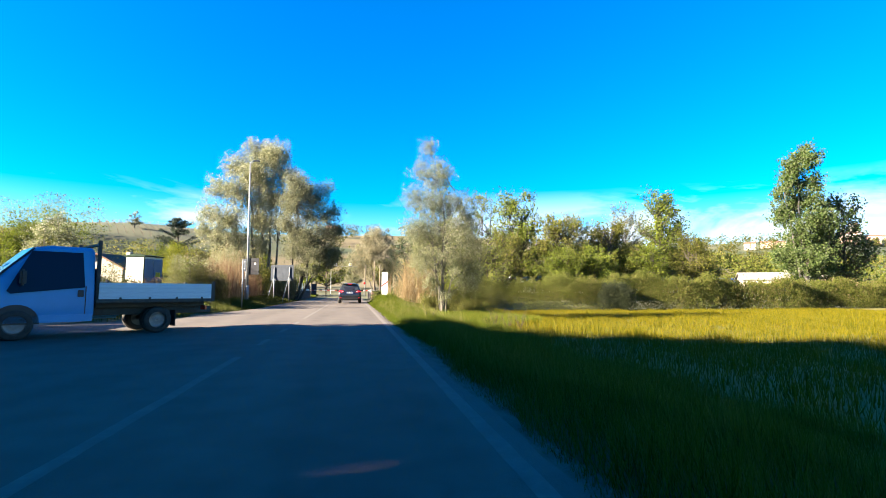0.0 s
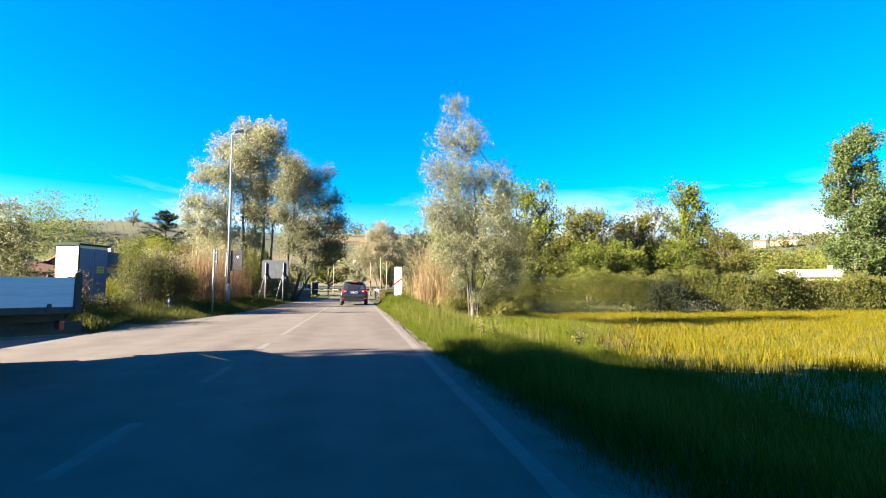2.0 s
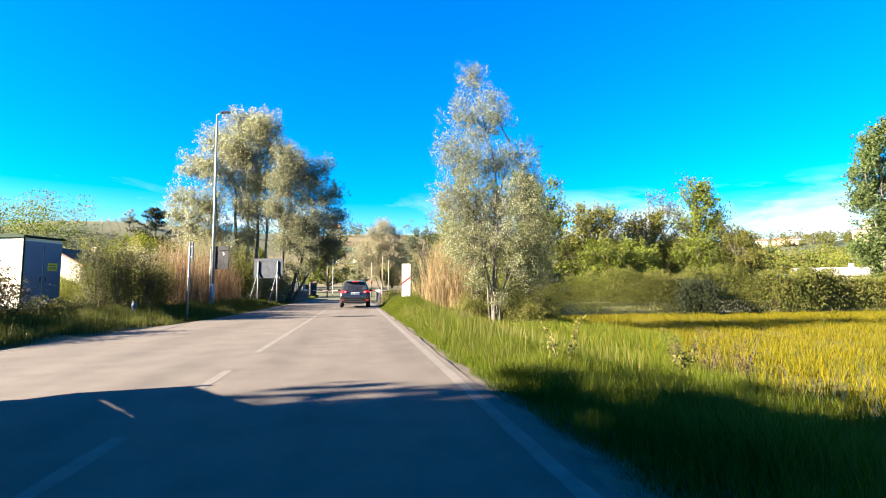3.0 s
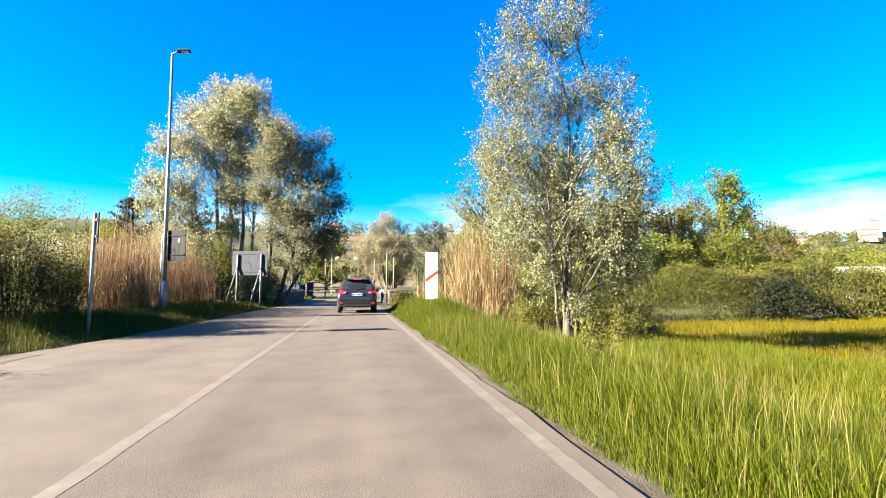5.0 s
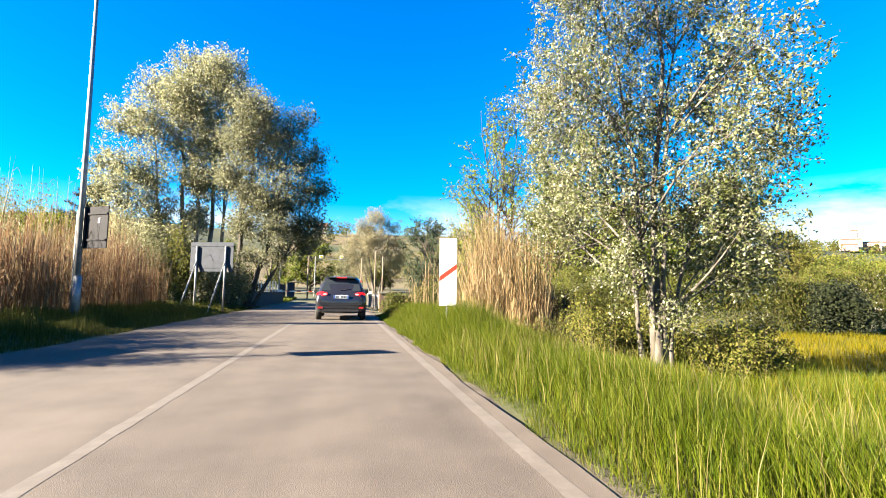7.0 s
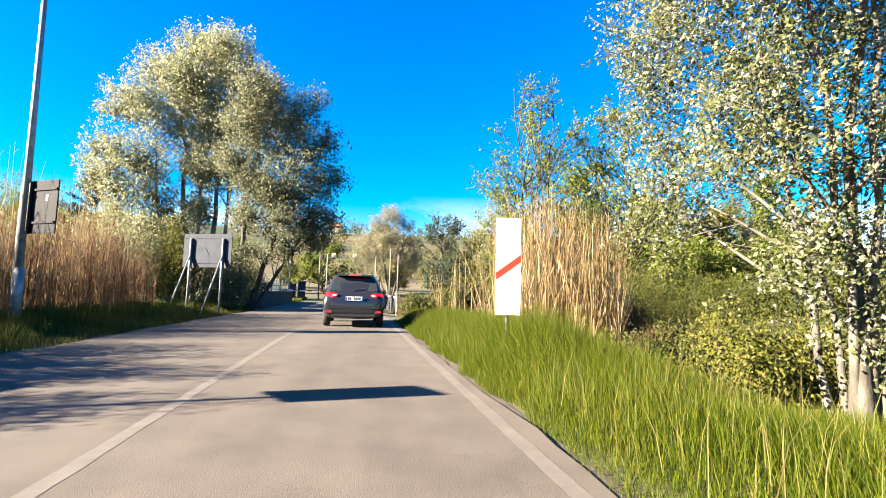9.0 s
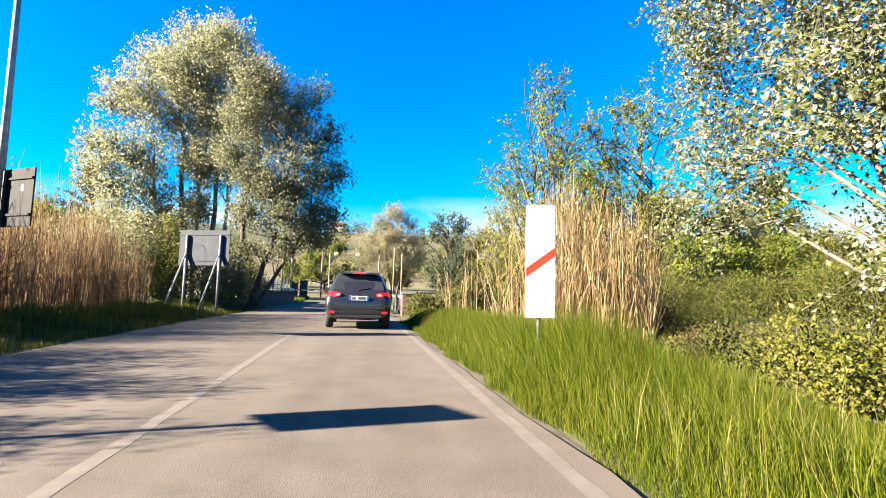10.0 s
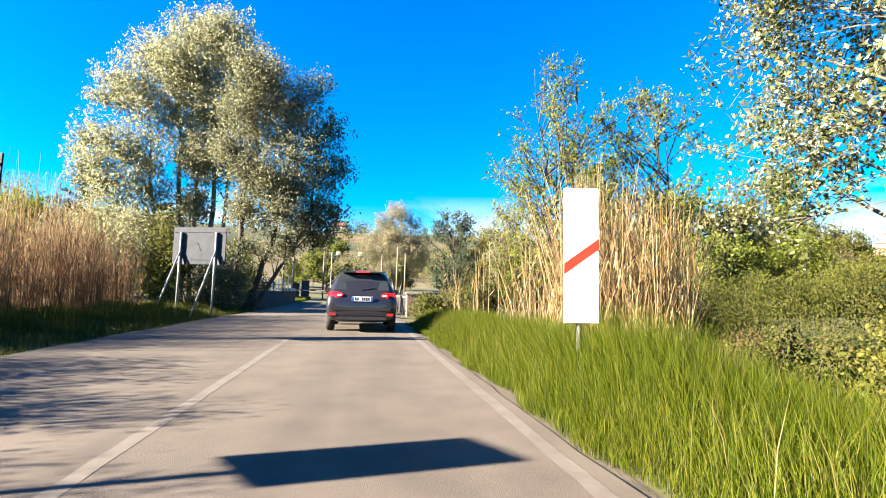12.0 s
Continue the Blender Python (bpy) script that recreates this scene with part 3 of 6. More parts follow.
# ---- trees and shrubs ----
def make_tree(name, m, label, seed, height, env, limbs, twigs, leaves, leaf_size, trunk_r, bark, leaf, stems=((0, 0, 0, 0),), start=0.18, twig_len=0.8, droop=0.0, category="tree", group="", up=0.3, leaf_up=0.0, crown_label="", rise=0.55, limb_r=0.35, cluster=0.16, bias=1.4):
    """env(f) gives (x, y, radius) of the crown at height f * height; stems: (base x, y, top x, y)."""
    rng = np.random.default_rng(seed)
    lines, leafpts = [], []
    stem_pts = []
    for sx, sy, tx, ty in stems:
        top = np.array(env(0.93)[:2]) + (tx, ty)
        pts = []
        hh = height * rng.uniform(0.86, 0.97)
        for k in range(9):
            f = k / 8
            wob = rng.normal(0, 0.018 * height * 0.5, 2) * (0 < k)
            xy = np.array((sx, sy)) * (1 - f) + top * f + wob * math.sin(math.pi * f)
            pts.append((xy[0], xy[1], f * hh))
        pts = np.array(pts)
        stem_pts.append(pts)
        r = trunk_r * (1 - 0.93 * np.linspace(0, 1, 9) ** 0.8)
        r[0] *= 1.25
        lines.append(list(zip(pts, r)))
    fs = np.linspace(start, 0.99, 60)
    wts = np.array([env(f)[2] for f in fs]) ** bias + 0.02
    wts /= wts.sum()
    for li in range(limbs):
        pts = stem_pts[rng.integers(len(stem_pts))]
        f = min(0.995, rng.choice(fs, p=wts) + rng.uniform(-0.01, 0.01))
        cx, cy, cr = env(f)
        a = rng.uniform(0, 2 * np.pi)
        rad = cr * math.sqrt(rng.uniform(0.18, 1.0)) * rng.uniform(0.85, 1.06)
        end = np.array((cx + rad * math.cos(a), cy + rad * math.sin(a), f * height))
        zs = max(start * height * rng.uniform(0.4, 0.9), end[2] - rise * rad - rng.uniform(0.04, 0.16) * height)
        k = np.clip(zs / pts[-1, 2] * 8, 0, 7.9)
        i = int(k)
        st = pts[i] * (1 - (k - i)) + pts[i + 1] * (k - i)
        ctrl = st * 0.45 + end * 0.55 + np.array((0, 0, 0.10 * rad)) + rng.normal(0, 0.08 * rad + 0.02, 3)
        t = np.linspace(0, 1, 6)[:, None]
        cur = (1 - t) ** 2 * st + 2 * t * (1 - t) * ctrl + t * t * end
        ln = np.linalg.norm(end - st)
        r0 = min(trunk_r * limb_r, 0.012 + 0.018 * ln)
        lines.append(list(zip(cur, r0 * (1 - 0.85 * t[:, 0]))))
        for _ in range(twigs):
            q = rng.uniform(0.3, 1.0) ** 0.8
            kk = q * 5
            ii = min(4, int(kk))
            p = cur[ii] * (1 - (kk - ii)) + cur[ii + 1] * (kk - ii)
            d = rng.normal(size=3) * 0.8 + (end - st) / max(ln, 0.1) * 0.7
            d[2] += up - droop
            d /= np.linalg.norm(d)
            L = twig_len * rng.uniform(0.5, 1.2)
            e = p + d * L
            e[2] -= droop * L * 0.4
            lines.append([(p, max(0.004, r0 * 0.25)), (e, 0.003)])
            w = rng.uniform(0.15, 1.05, leaves)[:, None]
            leafpts.append(p + (e - p) * w + rng.normal(0, cluster * twig_len, (leaves, 3)))
    root = thing(name, m, label, category, group)
    V, F = tubes(lines, 5)
    array_mesh("trunk", V, F, bark, root, smooth=True)
    P = np.concatenate(leafpts)
    P[:, 2] = np.maximum(P[:, 2], 0.03)
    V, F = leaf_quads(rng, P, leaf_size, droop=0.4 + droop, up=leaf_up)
    array_mesh("crown", V, F, leaf, root, crown_label)
    return root


def gz(x, y, dz=0.0):
    return float(ground_z(x, y)) + dz


def place(x, y, turn=0.0, dz=-0.04, size=1.0):
    return pose(x, y, gz(x, y, dz), 0, 0, turn) @ Matrix.Scale(size, 4)


def make_lobed_tree(name, m, label, seed, lobes, stems, trunk_r, bark, leaf, leaf_size, density, spray=0.5, per=20, jitter=0.07, twins=0.6, depth=0.55, inner=0.35, droop=0.0, category="tree", group="", crown_label="", branch_share=0.4, limb_from=0.5, fork=0.8, twig=None):
    """A crown of lobes (x, z, radius) of twigs in leaf; stems: (base x, y, top x, y, height)."""
    rng = np.random.default_rng(seed)
    lines, limbs, fine, pts = [], [], [], []
    stem_pts = []
    for bx, by, tx, ty, hh in stems:
        f = np.linspace(0, 1, 10)
        wob = np.cumsum(rng.normal(0, 0.012 * hh, (10, 2)), 0) * np.sin(np.pi * f)[:, None]
        p = np.stack([bx + (tx - bx) * f ** fork + wob[:, 0], by + (ty - by) * f ** fork + wob[:, 1], f * hh], 1)
        p[0, 2] = -0.1
        stem_pts.append(p)
        lines.append(list(zip(p, trunk_r * max(0.6, hh / stems[0][4]) * (1 - 0.9 * f ** 0.8) * np.where(f == 0, 1.3, 1.0))))
    every = np.concatenate([p[2:] for p in stem_pts])
    full = []
    for x, z, r, *at in lobes:
        full.append((x, at[0] if at else rng.uniform(-0.5, 0.5) * r, z, r, 0.27 if at else 1.0))
        if not at and rng.uniform() < twins:
            s = rng.choice((-1, 1))
            full.append((x * 0.6 + rng.normal(0, 0.3 * r), s * depth * (r + abs(x) * 0.5 + 1.0), z * 0.97, r * 0.9, 0.8))
            if rng.uniform() < 0.6:
                full.append((x * 0.5 + rng.normal(0, 0.3 * r), -s * depth * (r + abs(x) * 0.5 + 1.0), z * 0.95, r * 0.9, 0.8))
    for x, y, z, r, share in full:
        c = np.array((x, y, z))
        want = z - limb_from * r - 0.55 * math.hypot(x, y) * 0.6
        d = np.abs(every[:, 2] - want) + 0.6 * np.hypot(every[:, 0] - x, every[:, 1] - y)
        st = every[np.argmin(d + rng.uniform(0, 0.6, len(d)))]
        if st[2] > z - 0.1:
            st = every[np.argmin(np.where(every[:, 2] < z - 0.1, d, 1e6))]
        t = np.linspace(0, 1, 7)[:, None]
        ctrl = st * 0.5 + c * 0.5 + rng.normal(0, 0.15 * r, 3) + (0, 0, 0.25 * r)
        cur = (1 - t) ** 2 * st + 2 * t * (1 - t) * ctrl + t * t * (c + (0, 0, 0.3 * r))
        ln = np.linalg.norm(c - st)
        r0 = min(trunk_r * 0.38, 0.010 + 0.012 * ln)
        limbs.append(list(zip(cur, r0 * (1 - 0.8 * t[:, 0]))))
        n = int(density * r * r * share)
        u = rng.normal(size=(n, 3))
        u /= np.linalg.norm(u, axis=1)[:, None]
        ph = rng.uniform(0, 6.3, 3)
        lump = 1 + 0.16 * np.sin(4 * u[:, 0] + ph[0]) * np.sin(4 * u[:, 2] + ph[1]) + 0.12 * np.sin(7 * u[:, 1] + 5 * u[:, 2] + ph[2])
        rho = r * (inner + (1 - inner) * rng.uniform(0, 1, n) ** 0.6) * lump * rng.uniform(0.9, 1.1, n)
        end = c + u * rho[:, None] * (1, 1, 0.95)
        dr = u * 0.7 + rng.normal(0, 0.45, (n, 3)) + (0, 0, 0.45 - droop)
        dr /= np.linalg.norm(dr, axis=1)[:, None]
        L = spray * rng.uniform(0.5, 1.3, n)
        beg = end - dr * L[:, None]
        for k in range(n):
            fine.append([(beg[k], 0.005), (end[k], 0.0025)])
            if rng.uniform() < branch_share:
                a = cur[rng.integers(2, 7)]
                mid = (a + beg[k]) / 2 + rng.normal(0, 0.07 * r, 3)
                fine.append([(a, max(0.007, r0 * 0.2)), (mid, 0.008), (beg[k], 0.005)])
        w = rng.uniform(0.0, 1.08, (n, per, 1))
        pts.append((beg[:, None] + (end - beg)[:, None] * w + rng.normal(0, jitter, (n, per, 3))).reshape(-1, 3))
    root = thing(name, m, label, category, group)
    for i, stem in enumerate(lines):
        V, F = tubes([stem], 8)
        array_mesh("trunk" if i == 0 else "stem", V, F, bark, root, smooth=True)
    for limb in limbs:
        V, F = tubes([limb], 6)
        array_mesh("limb", V, F, bark, root, smooth=True)
    V, F = tubes(fine, 3)
    array_mesh("branchwork", V, F, twig or BARK_DARK, root)
    P = np.concatenate(pts)
    P[:, 2] = np.maximum(P[:, 2], 0.05)
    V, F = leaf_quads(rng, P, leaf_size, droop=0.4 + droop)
    array_mesh("crown", V, F, leaf, root, crown_label)
    return root


# the tall pale poplar on the verge
make_lobed_tree("white_poplar", place(6.0, 30.8, 0, -0.04, 0.98), "tall white poplar with pale silvery leaves and forked trunk", 11,
                [(-1.1, 11.2, 0.8), (-1.4, 9.7, 1.05), (-0.2, 9.4, 1.1), (-1.8, 7.8, 1.2), (0.1, 7.6, 1.35), (1.1, 7.6, 1.1), (-1.9, 5.8, 1.2), (-0.3, 5.6, 1.4), (1.4, 5.7, 1.25), (-1.6, 3.9, 1.1), (0.3, 3.6, 1.3), (1.8, 3.9, 1.15), (2.1, 2.4, 0.8), (-0.8, 2.3, 0.9), (1.5, 2.2, 1.0), (0.2, 1.4, 0.7), (2.2, 4.7, 0.95), (2.2, 3.1, 0.9), (1.7, 6.7, 0.9),
                 (-1.3, 3.2, 0.9, 2.0), (-1.2, 4.9, 1.0, 2.2), (-0.9, 6.7, 1.0, 1.9), (0.4, 4.1, 1.0, 2.4), (-1.4, 8.2, 0.8, 1.5), (-0.3, 4.0, 1.0, -2.0), (0.8, 6.0, 1.0, -1.9), (0.4, 2.6, 0.8, -1.8), (1.6, 3.0, 0.9, 1.8), (-1.1, 4.5, 1.2, 2.5), (-0.3, 6.0, 1.2, 2.5), (-0.9, 3.1, 1.0, 2.6), (0.4, 4.8, 1.2, 2.7), (-1.5, 6.2, 1.0, 2.0), (0.3, 7.4, 1.0, 2.2)],
                ((0, 0, -1.0, 0, 11.2), (0.1, 0.05, 0.9, 0.2, 8.4), (-0.05, 0.1, -1.7, -0.3, 8.0), (0.2, -0.05, 1.9, 0.1, 6.4), (-0.05, 0.35, -0.4, 1.6, 7.4), (0.1, 0.3, 0.6, 1.8, 6.0)), 0.09, BARK_PALE, LEAF_SILVER, 0.066, 84, spray=0.7, per=27, jitter=0.065, fork=1.5, twig=BARK_GREY, twins=0.5, depth=0.62, branch_share=0.2)

# the two big trees across the road
make_lobed_tree("white_willow", place(-10.9, 61.0, 0, -0.04, 1.035), "large multi-stemmed silvery willow in full sun behind the dry reeds", 21,
                [(-1.0, 17.5, 2.1), (1.5, 17.3, 1.9), (-3.0, 15.5, 2.0), (-0.4, 14.7, 2.5), (2.4, 14.9, 2.1), (-4.5, 12.6, 2.0), (-1.6, 11.7, 2.4), (-5.8, 9.6, 1.6), (-3.5, 9.2, 2.2), (-0.3, 9.2, 1.7), (-4.6, 6.9, 1.9), (1.5, 11.8, 2.1), (-6.1, 7.9, 1.3), (-2.2, 6.7, 1.7), (2.0, 8.6, 1.7), (0.0, 6.2, 1.4), (-4.0, 4.6, 1.5), (-1.6, 4.4, 1.4), (0.8, 13.2, 1.9, -1.8), (0.4, 10.4, 1.9, -2.0), (-2.2, 9.0, 1.8, -2.0), (0.9, 7.6, 1.7, -2.0), (2.6, 12.2, 1.8, -0.6), (3.0, 10.0, 1.6, -0.8)],
                ((0, 0, -1.0, 0, 18.0), (0.9, 0.3, 1.3, 0.4, 17.5), (-0.7, 0.2, -3.4, 0.5, 14.0), (1.7, 0, 2.6, -0.4, 14.0), (0.3, -0.4, -0.4, -1.5, 15)), 0.24, BARK_WHITE, LEAF_WILLOW, 0.15, 46, spray=1.0, per=18, jitter=0.12, inner=0.22, twig=BARK_GREY, twins=0.6, depth=0.6, branch_share=0.15)
make_lobed_tree("grey_willow", place(-6.4, 55.0, 0, -0.04, 1.05), "spreading grey-green willow, leaf colour dulled for shade, over the road edge", 22,
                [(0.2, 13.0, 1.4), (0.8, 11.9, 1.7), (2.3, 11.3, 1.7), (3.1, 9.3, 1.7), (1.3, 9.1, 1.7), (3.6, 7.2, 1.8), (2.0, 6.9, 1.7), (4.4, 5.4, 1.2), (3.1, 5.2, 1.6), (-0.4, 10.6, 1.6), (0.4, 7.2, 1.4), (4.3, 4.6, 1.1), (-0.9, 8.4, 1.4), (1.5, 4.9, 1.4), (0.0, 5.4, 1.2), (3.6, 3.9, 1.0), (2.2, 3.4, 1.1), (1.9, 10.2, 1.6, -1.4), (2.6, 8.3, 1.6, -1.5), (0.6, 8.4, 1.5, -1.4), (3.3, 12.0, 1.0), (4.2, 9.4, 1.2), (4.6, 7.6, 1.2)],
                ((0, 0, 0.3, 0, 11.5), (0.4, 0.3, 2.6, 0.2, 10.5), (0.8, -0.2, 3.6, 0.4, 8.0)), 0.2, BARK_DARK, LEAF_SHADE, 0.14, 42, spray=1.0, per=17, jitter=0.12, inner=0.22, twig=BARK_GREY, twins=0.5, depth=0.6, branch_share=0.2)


def thin_env(f):
    return 0.2 * math.sin(f * 6), 0, 3.6 * math.sin(min(1, 0.2 + 0.78 * f) * math.pi) ** 0.6 + 0.3


for i_, (x, y, h, sd) in enumerate(((9.3, 50.0, 13.2, 31), (13.6, 49.0, 12.0, 32))):
    make_tree("young_alder", place(x, y), "thin-leaved young alder with bare branch tips", sd, h, thin_env, 110, 12, 5, 0.165, 0.12, BARK_DARK, LEAF_SPRING,
              stems=((0, 0, -1.2, 0), (0.4, 0.2, 1.2, 0.3), (-0.3, 0, 0, -0.8)), start=0.2, twig_len=1.0, group="young alders behind the reeds", cluster=0.07)


def round_env(f):
    return 0, 0, 3.4 * math.sin(min(1, 0.15 + 0.82 * f) * math.pi) ** 0.6 + 0.2


def tall_env(f):
    return 0.1 * math.sin(f * 7), 0, 2.5 * math.sin(min(1, 0.2 + 0.76 * f) * math.pi) ** 0.6 + 0.6


# the pale tree beyond the crossing and the dark one before it
make_lobed_tree("pale_willow", place(4.6, 95), "pale feathery willow beyond the level crossing", 41, [(0, 12.2, 1.8), (-1.8, 10.6, 1.8), (1.8, 10.8, 1.8), (-3.0, 8.4, 1.8), (0, 9, 2.2), (3.0, 8.3, 1.9), (-3.6, 6.2, 1.7), (3.7, 6.0, 1.8), (-1.2, 6.5, 1.8), (1.4, 6.2, 1.8), (-2.6, 4.4, 1.5), (2.8, 4.2, 1.5)],
                ((0, 0, -0.5, 0, 12), (0.5, 0, 2, 0.3, 10), (-0.3, 0.2, -2.4, 0, 9)), 0.22, BARK_PALE, LEAF_FEATHER, 0.17, 26, spray=1.1, per=20, jitter=0.16, branch_share=0.3)
make_tree("ivy_tree", place(8.6, 74), "dark half-bare tree hung with ivy beside the stream", 42, 9.6, tall_env, 60, 10, 12, 0.2, 0.2, BARK_DARK, LEAF_DARK, stems=((0, 0, 0, 0), (0.5, 0.3, 1.0, 0)), start=0.15, twig_len=0.9)
make_tree("green_oak", place(-5.5, 108), "rounded bright green tree beyond the railway", 43, 9.2, lambda f: (0, 0, 5.0 * math.sin(min(1, 0.2 + 0.76 * f) * math.pi) ** 0.6 + 0.2), 60, 9, 12, 0.3, 0.25, BARK_DARK, LEAF_GREEN, start=0.2, twig_len=1.1)
make_lobed_tree("white_aspen", place(-26.0, 48.5, 0, -0.04, 1.24), "young aspen with whitish leaves behind the yard gate", 44, [(0, 6.0, 0.7), (-0.7, 5.0, 0.9), (0.8, 4.9, 0.9), (-1.2, 3.7, 1.0), (0.2, 3.8, 1.1), (1.4, 3.6, 1.0), (-0.9, 2.4, 1.0), (0.8, 2.3, 1.0)],
                ((0, 0, 0, 0, 6.3), (0.1, 0, -0.9, 0, 5.0), (0, 0.1, 0.9, 0.2, 5.0)), 0.08, BARK_PALE, LEAF_SILVER, 0.085, 46, spray=0.6, per=30, jitter=0.08)


# background trees across the meadow, plus three unseen ones added for shade
protos = []
for nm, sd, h, env, lf, lab in (("field_tree", 51, 9.5, round_env, LEAF_OLIVE, "olive-green broadleaf tree behind the meadow hedge"),
                                ("field_tree", 52, 11.0, tall_env, LEAF_GREEN, "tall fresh green tree behind the meadow hedge"),
                                ("field_tree", 53, 10.0, tall_env, LEAF_WILLOW, "pale grey-green tree behind the meadow hedge"),
                                ("field_tree", 54, 7.5, round_env, LEAF_GREEN, "fresh green bushy tree behind the meadow hedge, reused unseen to shade the bank")):
    protos.append((nm, sd, h, env, lf, lab))
first = {}
rows_ = [(1, 20, 60, 1.3), (0, 24.5, 57, 1.2), (2, 28.5, 61, 1.12), (0, 31.5, 58, 1.12), (2, 35, 61, 1.25), (1, 39.5, 60, 1.3), (1, 43, 64, 0.62), (0, 41, 57, 0.92), (0, 46, 60, 0.5),
         (3, 27, 53, 0.88), (3, 34, 54, 0.92), (0, 50.5, 64, 0.45), (3, 52, 58, 0.42), (0, 17, 55, 0.92), (2, 13, 62, 0.98), (3, 22.5, 52, 0.85), (0, 38, 52, 0.76), (0, 57, 66, 0.4),
         # three at y 17 to 26 are unseen, added to shade the bank
         (3, -40, 57, 0.9), (0, -29.5, 53, 0.7), (3, -31, 53, 0.86), (1, -34, 58, 0.75), (3, -20.5, 17.5, 0.6), (3, -20.8, 22.7, 0.5), (3, -21, 25.5, 0.48), (3, -17, 72, 0.62), (0, -19, 66, 0.7), (3, -21.5, 62, 0.85), (0, -31, 55, 0.62), (1, -36, 42, 0.6), (3, -33, 38, 0.5), (0, -36, 56, 0.75), (0, -38, 60, 0.85), (3, 14.5, 72, 0.8), (0, 19, 76, 0.9), (2, 0.5, 118, 0.9), (0, 8, 120, 0.8), (3, -12, 118, 0.7), (0, -22, 110, 0.9), (1, -17, 100, 0.75), (0, 12.5, 66, 0.85)]
for k_, x, y, s in rows_:
    if 12 < x < 60 and y < 68:
        q_ = 1.55 if x < 36 else 1.75
        x, y, s = 0.2 + (x - 0.2) * q_, 8.7 + (y - 8.7) * q_, s * q_ * 0.94
    nm, sd, h, env, lf, lab = protos[k_]
    if k_ not in first:
        first[k_] = make_tree(nm, place(x, y, 0, -0.1, s), lab, sd, h, env, 80, 10, 13, 0.21, 0.2, BARK_DARK, lf, stems=((0, 0, -0.7, 0), (0.3, 0.2, 0.9, 0.2)), start=0.1, twig_len=1.0, group="trees behind the meadow", cluster=0.2)
    else:
        t_ = copy_thing(first[k_], place(x, y, (x * 37 + y * 11) % 360, -0.1, 1.0))
        t_.matrix_basis = place(x, y, (x * 37 + y * 11) % 360, -0.1, s)

# the tall tree at the far end of the meadow
make_lobed_tree("tall_poplar", place(66.0, 60, 0, -0.04, 1.14), "tall slender green poplar at the meadow edge", 61,
                [(2.5 * math.sin(k * 2.4) * (1.05 - ((k - 5) / 10) ** 2), 5.5 + k * 1.12, 2.3 - 0.05 * k) for k in range(15)], ((0, 0, -0.6, 0, 20.5), (0.3, 0, 2.6, 0.5, 17), (-0.2, 0.2, -2.8, 0, 15)), 0.3, BARK_PALE, LEAF_POPLAR, 0.25, 17, spray=1.4, per=20, jitter=0.17, branch_share=0.2)
t_ = make_tree("tall_poplar", place(74, 62), "slender grey-green poplar beside its taller neighbour", 62, 18.0, lambda f: (0, 0, 4.4 * math.sin(min(1, 0.16 + 0.8 * f) * math.pi) ** 0.6 + 0.4), 70, 10, 12, 0.34, 0.35, BARK_DARK, LEAF_POPLAR, stems=((0, 0, -1, 0), (0.8, 0, 1.5, 0)), start=0.15, twig_len=1.6)


# the cedar and the small conifers near it
def make_cedar(name, m, seed, h, label):
    rng = np.random.default_rng(seed)
    lines, pts = [[((0, 0, 0), 0.28), ((0.1, 0, h * 0.5), 0.17), ((0, 0.1, h), 0.03)]], []
    for _ in range(64):
        f = rng.uniform(0.16, 0.98)
        a = rng.uniform(0, 2 * np.pi)
        L = ((1 - f) * h * 0.46 + 0.9) * rng.uniform(0.55, 1.2)
        st = np.array((0, 0, f * h))
        en = st + np.array((math.cos(a) * L, math.sin(a) * L, L * rng.uniform(0.0, 0.55)))
        lines.append([(st, 0.05), ((st + en) / 2 + (0, 0, 0.1), 0.03), (en, 0.012)])
        for q in np.linspace(0.2, 1, 12):
            p = st + (en - st) * q
            pts.append(p + rng.normal(0, (0.16, 0.16, 0.12), (18, 3)))
    root = thing(name, m, label, "conifer")
    V, F = tubes(lines, 5)
    array_mesh("trunk", V, F, BARK_DARK, root)
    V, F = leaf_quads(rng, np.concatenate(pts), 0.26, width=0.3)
    array_mesh("crown", V, F, LEAF_DARK, root)
    return root


make_cedar("cedar", place(-26.4, 80), 71, 12.3, "dark blue-green cedar with layered drooping branches")
make_cedar("small_cedar", place(-19.8, 79), 72, 9.4, "smaller dark conifer half hidden by pale willows")


